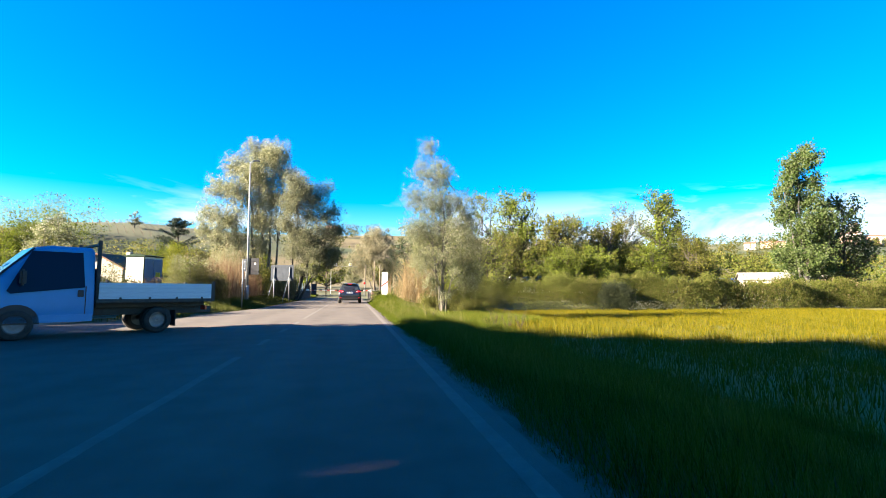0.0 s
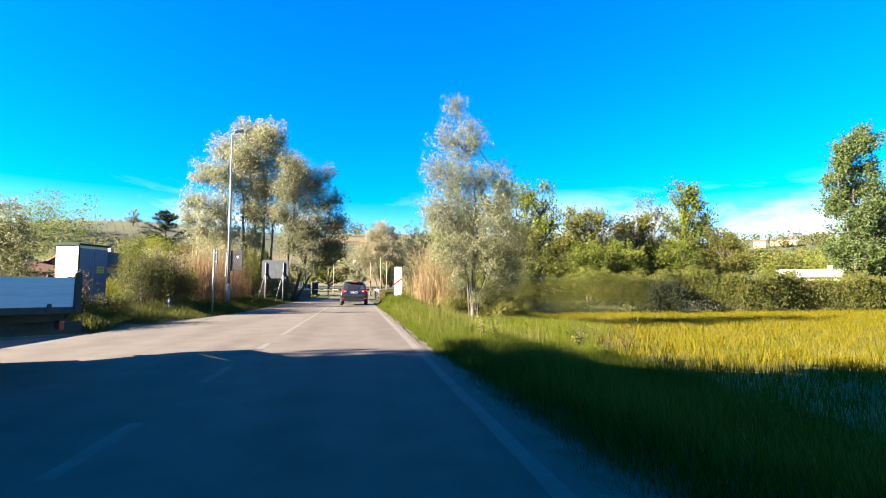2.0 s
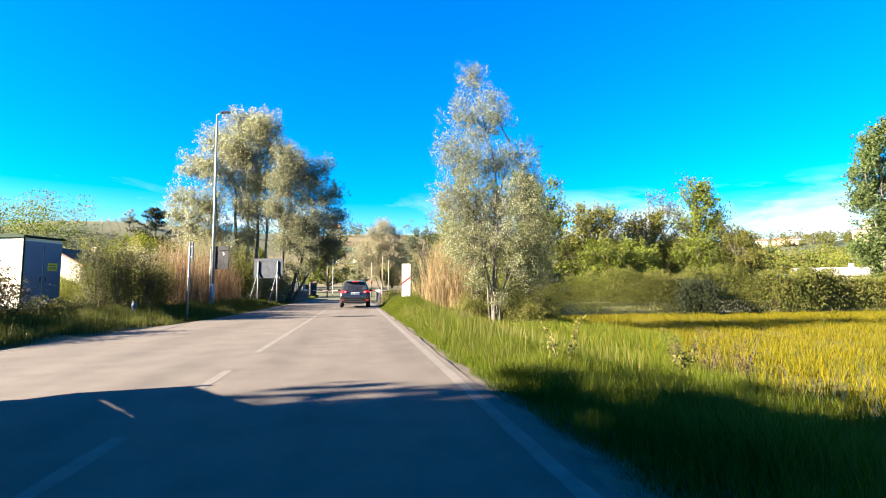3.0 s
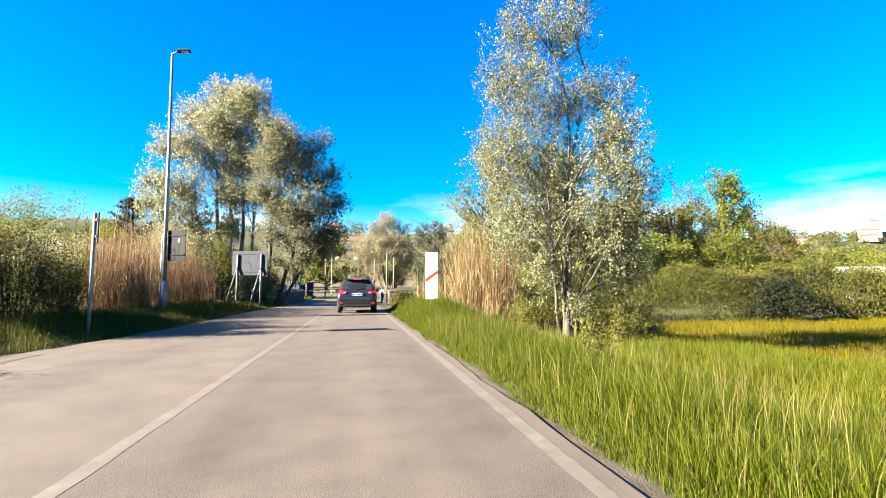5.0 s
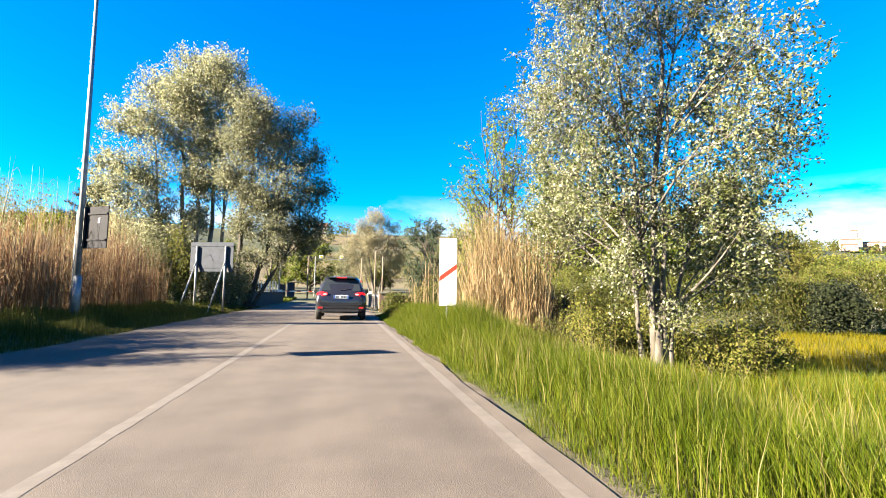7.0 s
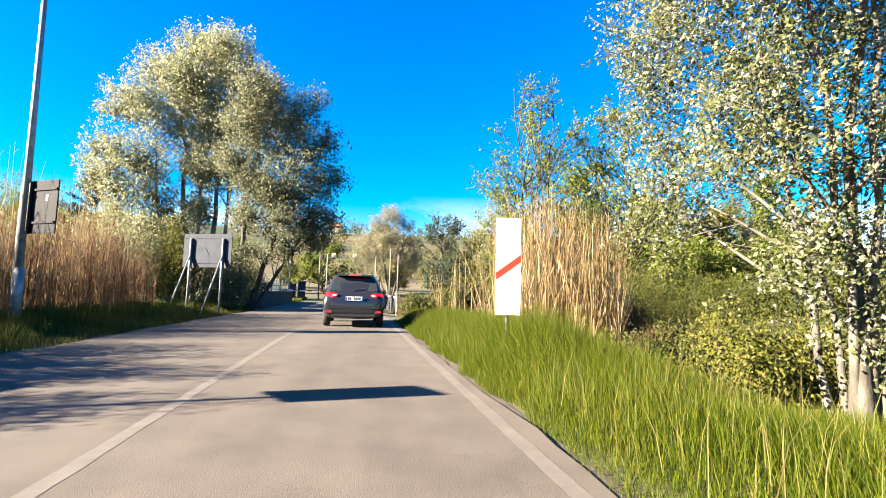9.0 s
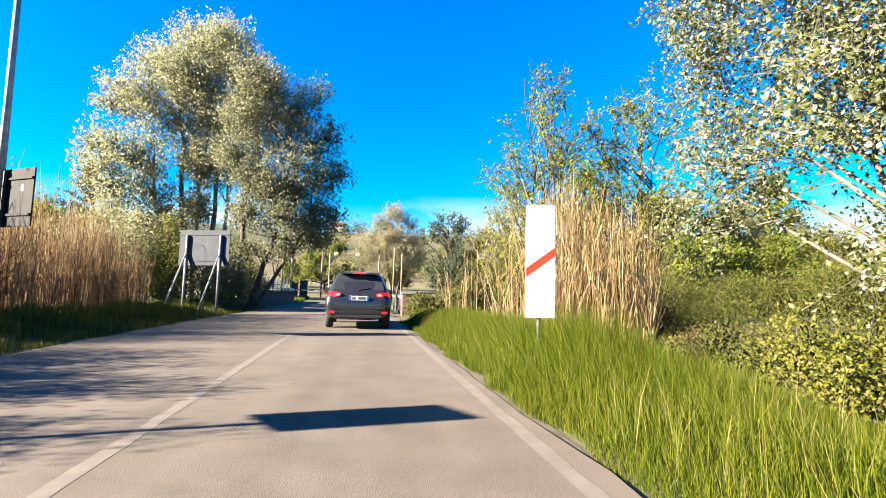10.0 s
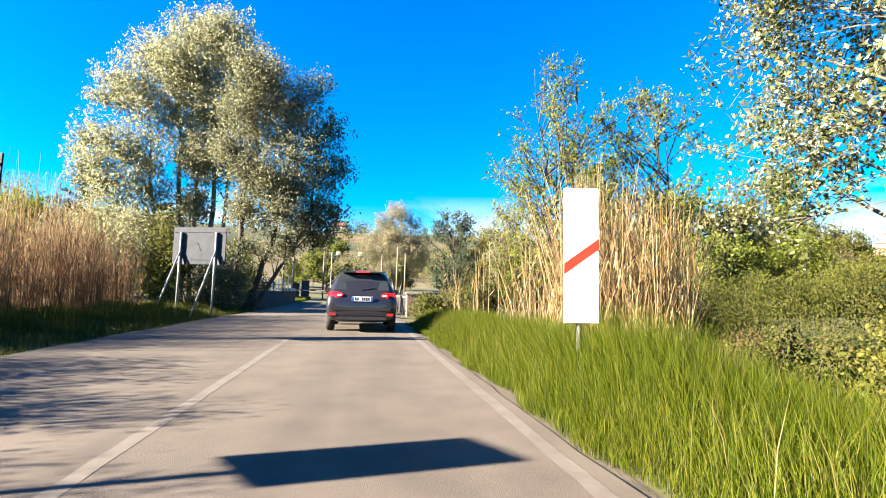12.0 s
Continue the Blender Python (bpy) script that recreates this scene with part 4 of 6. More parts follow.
def make_bush(name, m, label, seed, rx, ry, h, n, size, leaf, clumps=16, stemmed=True, group="", category="bush"):
    """A shrub: stems to leaf clumps of uneven size, open between them."""
    rng = np.random.default_rng(seed)
    cs = []
    for _ in range(clumps):
        a, q = rng.uniform(0, 2 * np.pi), math.sqrt(rng.uniform(0, 1))
        top = h * (1 - 0.45 * q * q) * rng.uniform(0.72, 1.05)
        cs.append((rx * q * math.cos(a) * 0.85, ry * q * math.sin(a) * 0.85, top))
    lines, pts = [], []
    for cx, cy, top in cs:
        b = np.array((cx * 0.4, cy * 0.4, 0))
        e = np.array((cx, cy, top))
        lines.append([(b, 0.02), ((b + e) / 2 + rng.normal(0, 0.05, 3), 0.013), (e, 0.004)])
        k = n // clumps
        t = rng.uniform(0.02, 1.0, k)[:, None] ** 0.75
        wid = (0.30 + 0.1 * rng.uniform()) * min(rx, ry)
        p = b + (e - b) * t + rng.normal(0, 1, (k, 3)) * np.array((wid, wid, 0.10 * h)) * (1.15 - 0.75 * t)
        pts.append(p)
    root = thing(name, m, label, category, group)
    V, F = tubes(lines, 4)
    array_mesh("branchwork", V, F, BARK_DARK, root)
    P = np.concatenate(pts)
    P[:, 2] = np.abs(P[:, 2])
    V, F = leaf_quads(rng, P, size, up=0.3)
    array_mesh("foliage", V, F, leaf, root)
    return root


bush_rows = [
    # x, y, rx, ry, h, leaf, label
    (-10.7, 27.3, 0.9, 0.9, 1.95, LEAF_RUSSET, "dark reddish bramble against the cabinet"),
    (-8.8, 29.8, 1.1, 1.2, 3.1, LEAF_HEDGE, "dark bramble along the verge"),
    (-8.6, 31.8, 1.1, 1.2, 3.1, LEAF_RUSSET, "dark reddish bramble along the verge"),
    (-8.5, 33.4, 1.0, 1.1, 2.7, LEAF_HEDGE, "dark bramble along the verge"),
    (-8.9, 24.0, 1.0, 1.2, 1.7, LEAF_RUSSET, "dark reddish bramble along the verge"),
    (-8.9, 26.2, 0.8, 1.1, 0.8, LEAF_HEDGE, "low dark bramble along the verge"),
    (-10.2, 23.2, 1.3, 1.5, 2.3, LEAF_HEDGE, "tall dark bramble bush on the bank"),
    (-8.9, 22.0, 1.1, 1.5, 1.45, LEAF_HEDGE, "dark bramble bush at the yard entrance"),
    (-10.9, 25.2, 1.4, 1.6, 1.75, LEAF_RUSSET, "dark reddish bramble bush before the cabinet"),
    (-9.0, 28.2, 0.7, 1.2, 0.8, LEAF_HEDGE, "low dark bramble on the bank"),
    (-13.6, 26.6, 1.5, 1.6, 2.1, LEAF_OLIVE, "olive-green shrub beside the cabinet"),
    (-9.9, 32.0, 1.2, 1.2, 3.4, LEAF_OLIVE, "sunlit olive shrub on the bank"),
    (-8.7, 34.0, 1.1, 1.3, 2.5, LEAF_SPRING, "sunlit yellow-green shrub on the bank"),
    (-10.4, 35.0, 1.4, 1.5, 3.1, LEAF_SPRING, "tall yellow-green shrub on the bank"),
    (-12.6, 34.0, 1.2, 1.4, 1.7, LEAF_YELLOW, "bright yellow-green shrub behind the cabinet"),
    (-11.6, 38.2, 1.4, 1.5, 3.4, LEAF_WILLOW, "pale willow shrub on the bank"),
    (-13.6, 38.5, 1.5, 1.9, 1.8, LEAF_OLIVE, "tall olive shrub on the bank"),
    (-16.4, 24.5, 2.2, 2.2, 2.2, LEAF_GREEN, "dark green bush beside the yard"),
    (-16.8, 29.5, 2.2, 2.2, 2.2, LEAF_OLIVE, "leafy bush behind the cabinet"),
    (-19.8, 60.5, 2.5, 2.2, 6.6, LEAF_YELLOW, "bright yellow-green bush in spring leaf"),
    (-13.6, 54.5, 2.4, 1.8, 6.6, LEAF_WILLOW, "tall pale willow bush below the big willow"),
    (-15.5, 50.0, 2.2, 2.0, 4.6, LEAF_WILLOW, "pale willow bush behind the reeds"),
    (-11.5, 52.5, 2.0, 1.6, 5.2, LEAF_WILLOW, "pale willow bush behind the reeds"),
    (-9.2, 52.5, 1.7, 1.4, 4.4, LEAF_OLIVE, "olive bush behind the road sign"),
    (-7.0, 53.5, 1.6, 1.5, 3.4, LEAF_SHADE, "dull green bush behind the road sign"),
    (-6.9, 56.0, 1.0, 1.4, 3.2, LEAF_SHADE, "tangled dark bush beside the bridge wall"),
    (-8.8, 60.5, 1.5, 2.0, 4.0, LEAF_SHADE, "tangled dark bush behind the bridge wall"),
    (-8.2, 66.0, 1.4, 2.2, 3.4, LEAF_HEDGE, "dark bush behind the bridge wall"),
    (2.9, 48.2, 0.9, 1.8, 1.3, LEAF_HEDGE, "low dark bramble on the stream bank"),
    (3.5, 50.2, 0.7, 1.2, 1.2, LEAF_HEDGE, "dark bramble against the bridge pillar"),
    (5.2, 51.0, 1.6, 1.8, 2.6, LEAF_HEDGE, "dark ivy thicket by the stream"),
    (6.6, 58.0, 1.8, 2.4, 4.2, LEAF_SHADE, "tangled thicket by the stream"),
    (9.6, 46.0, 2.4, 2.0, 3.6, LEAF_SPRING, "olive thicket behind the reeds"),
    (7.8, 42.8, 1.7, 1.6, 3.0, LEAF_OLIVE, "olive thicket behind the reeds"),
    (10.6, 43.0, 1.9, 1.6, 3.2, LEAF_HEDGEROW, "olive thicket at the meadow corner"),
    (7.5, 38.8, 1.2, 1.1, 2.0, LEAF_RUSSET, "dark brown bramble thicket at the meadow corner"),
    (12.2, 43.0, 2.2, 1.8, 3.2, LEAF_HEDGEROW, "fresh green thicket behind the meadow corner"),
    (25.8, 43.6, 2.3, 1.3, 3.5, LEAF_DARKEST, "round dark shrub standing out of the meadow hedge"),
    (7.1, 35.7, 1.2, 1.0, 1.2, LEAF_RUSSET, "dark brown bramble tangle between reeds and poplar"),
    (6.5, 34.4, 0.9, 0.8, 1.2, LEAF_HEDGE, "low dark bramble between reeds and poplar"),
    (8.9, 36.4, 1.3, 1.0, 0.9, LEAF_HEDGE, "dark bramble behind the poplar"),
    (8.6, 32.6, 1.4, 1.1, 1.2, LEAF_OLIVE, "low olive scrub behind the poplar"),
    (5.6, 33.6, 0.9, 0.8, 1.3, LEAF_HEDGE, "dark bramble between reeds and poplar"),
    (7.3, 30.4, 1.0, 0.7, 1.2, LEAF_OLIVE, "low pale poplar suckers round the trunk"),
    (5.3, 31.7, 0.9, 0.8, 1.7, LEAF_OLIVE, "leafy poplar suckers beside the trunk"),
    (6.6, 31.9, 1.0, 0.8, 1.5, LEAF_OLIVE, "leafy poplar suckers behind the trunk"),
    (8.3, 31.0, 0.9, 0.7, 1.3, LEAF_OLIVE, "straggling poplar suckers in the meadow edge"),
]
for i_, (x, y, rx, ry, h, lf, lab) in enumerate(bush_rows):
    far_ = y > 45 or x > 20
    near_ = not far_ and (x > 5 or (x < -8 and 28 < y < 39))
    make_bush("bush", place(x, y), lab, 200 + i_, rx, ry, h, (int(3400 * (rx * ry * h / 4) ** 0.6) + 1100) * (2 if near_ or x > 20 else 1), 0.12 if far_ else 0.055 if near_ else 0.07, lf, 14 + int(4 * rx))


# the long hedge at the end of the meadow
def build_hedge():
    rng = np.random.default_rng(81)
    n = 165000
    x = 11.5 + 66.0 * rng.uniform(0, 1, n) ** 1.45
    yc = 44.3 + 0.13 * np.maximum(0, x - 42) + 0.6 * np.sin(x * 0.5) + 2.0 * (1 - smooth01(12, 20, x))
    top = 2.9 + 0.5 * np.exp(-((x - 30) / 11) ** 2) + 0.3 * np.sin(x * 0.7) + 0.25 * np.sin(x * 1.9 + 1) + 0.22 * np.sin(x * 4.3) + 0.2 * np.sin(x * 11.0)
    t = rng.uniform(0, 1, n) ** 0.7
    y = yc + rng.normal(0, 0.75, n) * (1.05 - 0.5 * t) + 0.8
    z = ground_z(x, y) + t * top
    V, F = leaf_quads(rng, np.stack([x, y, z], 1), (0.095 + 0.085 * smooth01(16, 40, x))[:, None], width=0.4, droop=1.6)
    ob = array_mesh("meadow_hedge", V, F, LEAF_HEDGEROW)
    tagged(ob, "long rough hedge of brambles closing off the meadow", "hedge", kind="stuff")


build_hedge()


def scatter_woods(name, seed, boxes, leaf, label, size=0.9, per=90):
    """Far woods: heaps of clumped leaves on the ground, past counting."""
    rng = np.random.default_rng(seed)
    out = []
    for x0, x1, y0, y1, n, h in boxes:
        for _ in range(n):
            x, y = rng.uniform(x0, x1), rng.uniform(y0, y1)
            hh = h * rng.uniform(0.6, 1.2)
            t = rng.uniform(0, 1, per)
            w = hh * 0.33 * np.sin((0.12 + 0.8 * t) * np.pi)
            p = np.stack([x + rng.normal(0, 1, per) * w, y + rng.normal(0, 1, per) * w, gz(x, y) + hh * t], 1)
            out.append(p)
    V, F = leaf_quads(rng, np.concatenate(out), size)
    ob = array_mesh(name, V, F, leaf)
    tagged(ob, label, "woods", kind="stuff")


scatter_woods("far_woods", 91, [(-84, -48, 60, 130, 50, 8), (-60, -30, 98, 140, 24, 9), (-20, 50, 165, 200, 40, 7), (14, 48, 88, 115, 40, 8), (60, 130, 78, 120, 50, 8)], LEAF_OLIVE, "mixed olive-green woods on the low ground", 0.38, 320)
scatter_woods("far_woods_green", 92, [(-90, -45, 40, 90, 36, 8), (80, 150, 90, 150, 50, 9), (30, 90, 100, 140, 40, 9)], LEAF_GREEN, "fresh green far woods behind the fields", 0.42, 280)
scatter_woods("hill_woods", 97, [(-150, -94, 168, 215, 60, 13)], LEAF_GREEN, "green wood on the flank of the vineyard hill", 0.55, 330)
scatter_woods("hill_trees", 93, [(-120, 180, 395, 440, 90, 9), (-40, 120, 300, 380, 26, 6), (-60, 40, 230, 300, 16, 6)], LEAF_HEDGE, "small dark trees along the hill crest", 1.3, 60)
scatter_woods("ridge_trees", 94, [(450, 900, 560, 760, 200, 14), (180, 420, 300, 420, 120, 10), (300, 600, 420, 520, 120, 11)], LEAF_HEDGE, "dark trees scattered over the far ridge", 2.4, 50)


# the trees behind the viewer, across the yard, that shade the road
def shade_env(f):
    return 0, 0, 4.1 * math.sin(min(1, 0.2 + 0.74 * f) * math.pi) ** 0.5 + 0.3


shade_first = make_tree("yard_tree", place(-17.5, 7.2), "dense leafy tree by the yard wall", 95, 16.0, shade_env, 90, 11, 7, 0.56, 0.3, BARK_DARK, LEAF_GREEN, start=0.04, twig_len=1.3, group="trees by the yard")
for x, y, s in ((-16.5, 11.0, 0.6), (-19.5, 8.8, 0.75), (-19.5, -0.6, 1.0), (-17.8, 2.0, 1.05), (-17.0, -3.5, 1.0), (-22, 7.9, 1.0), (-21.5, 4.8, 1.05), (-18, -12, 1.1), (-17.4, -18.5, 1.0), (-24, 3.2, 1.12), (-24, -8, 1.15), (-25, -18, 1.1)):
    t_ = copy_thing(shade_first, place(x, y, y * 40, -0.1, 1.0))
    t_.matrix_basis = place(x, y, y * 40, -0.1, s)


# ---- grass ----
def grass_patch(name, seed, n, xr, yr, height, width, mat, label, lean=0.35, keep=None, wind=(0, 0), power=1.0, fine=True):
    rng = np.random.default_rng(seed)
    x = rng.uniform(*xr, n)
    y = yr[0] + (yr[1] - yr[0]) * rng.uniform(0, 1, n) ** power
    if keep is not None:
        k = keep(x, y)
        x, y = x[k], y[k]
    hh = height(x, y) if callable(height) else np.full(len(x), height)
    pts = np.stack([x, y, ground_z(x, y) - 0.02], 1)
    V, F = blades(rng, pts, hh, width, lean, wind, fine)
    ob = array_mesh(name, V, F, mat)
    tagged(ob, label, "grass", kind="stuff")


def tufts(x, y, a=0.32, b=0.25):
    w = np.sin(x * 3.1 + 1.7 * np.sin(y * 0.9)) * np.sin(y * 2.3 + x) * 0.5 + 0.5
    return a + b * w


def verge_height(x, y):
    tall = tufts(x, y, 0.24, 0.20) + 0.26 * smooth01(29, 34, y) - 0.2 * smooth01(40, 45, y) - 0.10 * smooth01(3.0, 4.4, x) + 0.30 * np.exp(-((x - 2.5) / 1.0) ** 2 - ((y - 32.4) / 1.6) ** 2)
    return tall * (0.32 + 0.68 * smooth01(1.62, 2.5, x))


edge_wave = lambda y: 1.66 + 0.07 * np.sin(y * 1.9) + 0.05 * np.sin(y * 4.7 + 1)
grass_patch("verge_grass_east", 101, 330000, (1.58, 5.4), (13, 46), verge_height, 0.0058, GRASS, "long bright green grass on the sunlit verge", lean=0.55, keep=lambda x, y: x > edge_wave(y), wind=(-0.10, 0))
grass_patch("verge_grass_shaded", 106, 90000, (1.58, 5.4), (-4, 13), verge_height, 0.008, GRASS, "long green grass on the shaded verge", lean=0.55, fine=False, keep=lambda x, y: x > edge_wave(y), wind=(-0.10, 0))
grass_patch("verge_grass_west", 102, 70000, (-8.6, -5.2), (21, 58), lambda x, y: tufts(x, y, 0.18, 0.3) * (0.4 + 0.6 * smooth01(-5.4, -6.6, x)), 0.010, GRASS_SHADE, "rough tussocky grass along the far verge, coloured dark for shade", keep=lambda x, y: x < road_left(y) - 0.30 + 0.12 * np.sin(y * 2.1))
grass_patch("meadow_grass", 103, 260000, (4.6, 52), (2, 45), lambda x, y: tufts(x, y, 0.2, 0.16), 0.019, MEADOW, "golden flowering meadow grass", lean=0.5, fine=False, keep=lambda x, y: (x > 5.0 + 0.5 * np.sin(y * 0.8)) & ((y < 37) | ((x > 7.5) & (y < 42 + 2.2 * smooth01(9, 15, x)))))
grass_patch("meadow_edge_grass", 107, 90000, (4.8, 11.5), (14, 36), lambda x, y: tufts(x, y, 0.22, 0.2), 0.010, GRASS, "green grass running out into the meadow", lean=0.5, fine=False, keep=lambda x, y: x < 6.0 + 5.0 * smooth01(17, 27, y))
grass_patch("tall_seed_grass", 108, 5200, (1.9, 4.6), (17, 44), lambda x, y: 0.55 + 0.12 * np.sin(x * 5 + y), 0.006, GRASS_DRY, "scattered tall grass stalks gone to seed", lean=0.4)
grass_patch("verge_grass_bridge", 104, 9000, (-8, -5.4), (74, 84), 0.3, 0.03, GRASS, "green grass before the level crossing")
grass_patch("bank_grass", 105, 20000, (-16, -8.2), (19, 44), lambda x, y: tufts(x, y, 0.2, 0.22), 0.013, GRASS_SHADE, "rank grass under the bushes on the bank, coloured dark for shade")


def weeds(seed, n):
    """Docks and tall seed heads standing out of the verge."""
    rng = np.random.default_rng(seed)
    for i in range(n):
        x, y = ((3.0, 23.2), (6.3, 18.2), (6.7, 17.9), (5.9, 18.4), (3.0, 17.0), (5.3, 17.6), (4.6, 33.8))[i % 7]
        lines, pts = [], []
        for k in range(9):
            a = rng.uniform(0, 2 * np.pi)
            L = rng.uniform(0.3, 0.95)
            e = np.array((math.cos(a) * L * 0.4, math.sin(a) * L * 0.4, L))
            lines.append([((0, 0, 0), 0.006), (e * 0.5 + (0, 0, 0.05), 0.005), (e, 0.003)])
            t = rng.uniform(0.25, 1.0, 26)[:, None]
            pts.append(e * t + rng.normal(0, 0.035, (26, 3)))
        root = thing("weed", place(x, y), "dock weed standing above the grass", "weed", "weeds in the verge")
        V, F = tubes(lines, 4)
        array_mesh("branchwork", V, F, BARK_DARK, root)
        dry = i % 7 in (1, 2, 3)
        V, F = leaf_quads(rng, np.concatenate(pts), 0.04 if dry else 0.06)
        array_mesh("foliage", V, F, LEAF_RUSSET if dry else LEAF_OLIVE, root)


weeds(111, 7)


# ---- reeds ----
def reed_bed(name, seed, spots, height, mat, label, lean=0.16, half=0.009, hang=4):
    """Dry cane: straight thin stalks with long hanging leaves. spots: (x, y, rx, ry, number)."""
    rng = np.random.default_rng(seed)
    P, H = [], []
    for x, y, rx, ry, n, s in spots:
        a, q = rng.uniform(0, 2 * np.pi, n), np.sqrt(rng.uniform(0, 1, n))
        px, py = x + rx * q * np.cos(a), y + ry * q * np.sin(a)
        P.append(np.stack([px, py, ground_z(px, py) - 0.03], 1))
        H.append(height * s * (1 - 0.18 * q ** 2) * rng.uniform(0.35, 1.28, n) ** 0.9)
    P, H = np.concatenate(P), np.concatenate(H)
    n = len(P)
    b = rng.uniform(0, 2 * np.pi, n)
    tilt = np.stack([np.cos(b), np.sin(b), np.zeros(n)], 1) * (lean * rng.uniform(0, 1, n) ** 1.6)[:, None]
    a = rng.uniform(0, np.pi, n)
    side = np.stack([np.cos(a), np.sin(a), np.zeros(n)], 1)
    rows = []
    for f, w in ((0, 1.0), (0.35, 1.0), (0.7, 0.8), (1.0, 0.35)):
        c = P + H[:, None] * (np.array((0, 0, 1.0)) * f + tilt * f ** 1.5)
        rows += [c - side * half * w, c + side * half * w]
    V1 = np.stack(rows, 1).reshape(-1, 3)
    i = np.arange(n)[:, None] * 8
    F1 = np.concatenate([i + np.array([[0, 1, 3, 2]]), i + np.array([[2, 3, 5, 4]]), i + np.array([[4, 5, 7, 6]])])
    # leaves: long strips that hang off the stalks
    m = n * hang
    k = rng.integers(0, n, m)
    f = rng.uniform(0.15, 0.98, m)[:, None]
    c = P[k] + H[k][:, None] * (np.array((0, 0, 1.0)) * f + tilt[k] * f ** 1.5)
    b = rng.uniform(0, 2 * np.pi, m)
    out = np.stack([np.cos(b), np.sin(b), np.zeros(m)], 1)
    wd = np.stack([-np.sin(b), np.cos(b), np.zeros(m)], 1) * 0.012
    L = rng.uniform(0.15, 0.55, m)[:, None]
    mid = c + out * L * 0.4 + np.array((0, 0, 1.0)) * L * rng.uniform(0.1, 0.6, m)[:, None]
    tip = c + out * L * 0.8 + np.array((0, 0, 1.0)) * L * rng.uniform(-0.7, 0.5, m)[:, None]
    V2 = np.stack([c - wd * 0.6, c + wd * 0.6, mid + wd, mid - wd, tip + wd * 0.2, tip - wd * 0.2], 1).reshape(-1, 3)
    i = np.arange(m)[:, None] * 6
    F2 = np.concatenate([i + np.array([[0, 1, 2, 3]]), i + np.array([[3, 2, 4, 5]])]) + len(V1)
    ob = array_mesh(name, np.concatenate([V1, V2]), np.concatenate([F1, F2]), mat)
    tagged(ob, label, "reeds", kind="stuff")


reed_bed("reed_clump", 121, [(5.0, 38.0, 0.95, 0.8, 880, 1.15), (5.9, 37.2, 0.75, 0.6, 480, 1.0), (4.2, 39.6, 0.7, 0.7, 90, 0.95), (3.7, 42.0, 0.6, 1.4, 24, 0.78), (3.4, 46.0, 0.5, 2.0, 16, 0.7), (4.2, 52.0, 0.8, 3.0, 20, 0.8)], 3.3, REED, "clump of tall dry golden cane beside the distance post", 0.36, 0.0072, 2)
reed_bed("reed_belt", 122, [(-8.9, 36.9, 0.5, 0.8, 120, 0.9), (-9.2, 38.5, 0.8, 2.0, 520, 1.0), (-9.0, 41.5, 0.8, 1.9, 520, 1.0), (-8.9, 44.6, 0.8, 1.8, 480, 1.05), (-10.2, 40.5, 0.6, 3.5, 220, 1.25), (-9.8, 46.5, 0.8, 2.0, 260, 1.15), (-8.9, 47.6, 0.8, 1.2, 240, 0.9)], 2.75, REED_RED, "belt of dry reddish cane behind the lamp post", 0.2, 0.0075, 2)
reed_bed("reed_plumes", 123, [(-9.5, 41.0, 1.2, 4.5, 300, 0.95), (-10.0, 46, 1.3, 2.5, 170, 1.0), (-12.5, 43, 1.5, 2.0, 60, 0.95)], 4.2, REED, "tall pale cane stems rising over the reed belt", 0.16, 0.007, 2)


# ---- road furniture ----
def build_distance_post():
    t = thing("distance_marker", pose(2.42, 33.27, gz(2.42, 33.27), 0, 0, -10), "white level-crossing distance marker with one red diagonal stripe", "road sign")
    z0, z1, w = 0.81 - gz(2.42, 33.27), 2.34 - gz(2.42, 33.27), 0.395
    part("panel", box_bm(w, 0.025, z1 - z0, 0, 0, (z0 + z1) / 2, 0.006), WHITE_SIGN, t)
    zc = z0 + (z1 - z0) * 0.49
    bm = prism_bm([(-w / 2 + 0.002, zc - 0.205), (w / 2 - 0.002, zc + 0.085), (w / 2 - 0.002, zc + 0.205), (-w / 2 + 0.002, zc - 0.085)], 0.003, "y", start=-0.0165)
    part("stripe", bm, RED_SIGN, t, "red diagonal stripe")
    part("post", rod_bm((-0.01, 0.045, -0.3), (-0.01, 0.045, z1 - 0.1), 0.03, n=14), GALV, t, "galvanised steel post", True)
    for z in (z0 + 0.3, z1 - 0.3):
        part("clamp", box_bm(0.12, 0.05, 0.04, -0.01, 0.035, z, 0.006), GALV, t)


build_distance_post()


def build_lamp():
    x, y = -7.6, 38.7
    t = thing("street_lamp", pose(x, y, gz(x, y)), "tall galvanised street lamp with a short flat head", "street lamp")
    h = 10.75
    part("pole", rod_bm((0, 0, -0.3), (-0.12, 0, h), 0.095, 0.045, 16), GALV, t, smooth=True)
    part("collar", rod_bm((0, 0, 0.0), (0, 0, 1.25), 0.11, 0.105, 16), GALV, t, smooth=True)
    part("arm", rod_bm((-0.12, 0, h - 0.03), (0.16, -0.05, h + 0.10), 0.032, 0.03, 10), GALV, t, smooth=True)
    bm = prism_bm([(0.08, 0.06), (0.18, 0.17), (0.52, 0.20), (0.60, 0.16), (0.58, 0.11), (0.2, 0.07)], 0.24, "y", start=-0.17)
    for v in bm.verts:
        v.co.z += h
    bmesh.ops.bevel(bm, geom=list(bm.edges), offset=0.015, segments=1, affect="EDGES")
    head = part("lamp_head", bm, SIGN_BACK, t, "flat grey lamp head")
    part("lens", box_bm(0.3, 0.18, 0.02, 0.38, -0.05, h + 0.082), CLEAR_LAMP, head)


build_lamp()


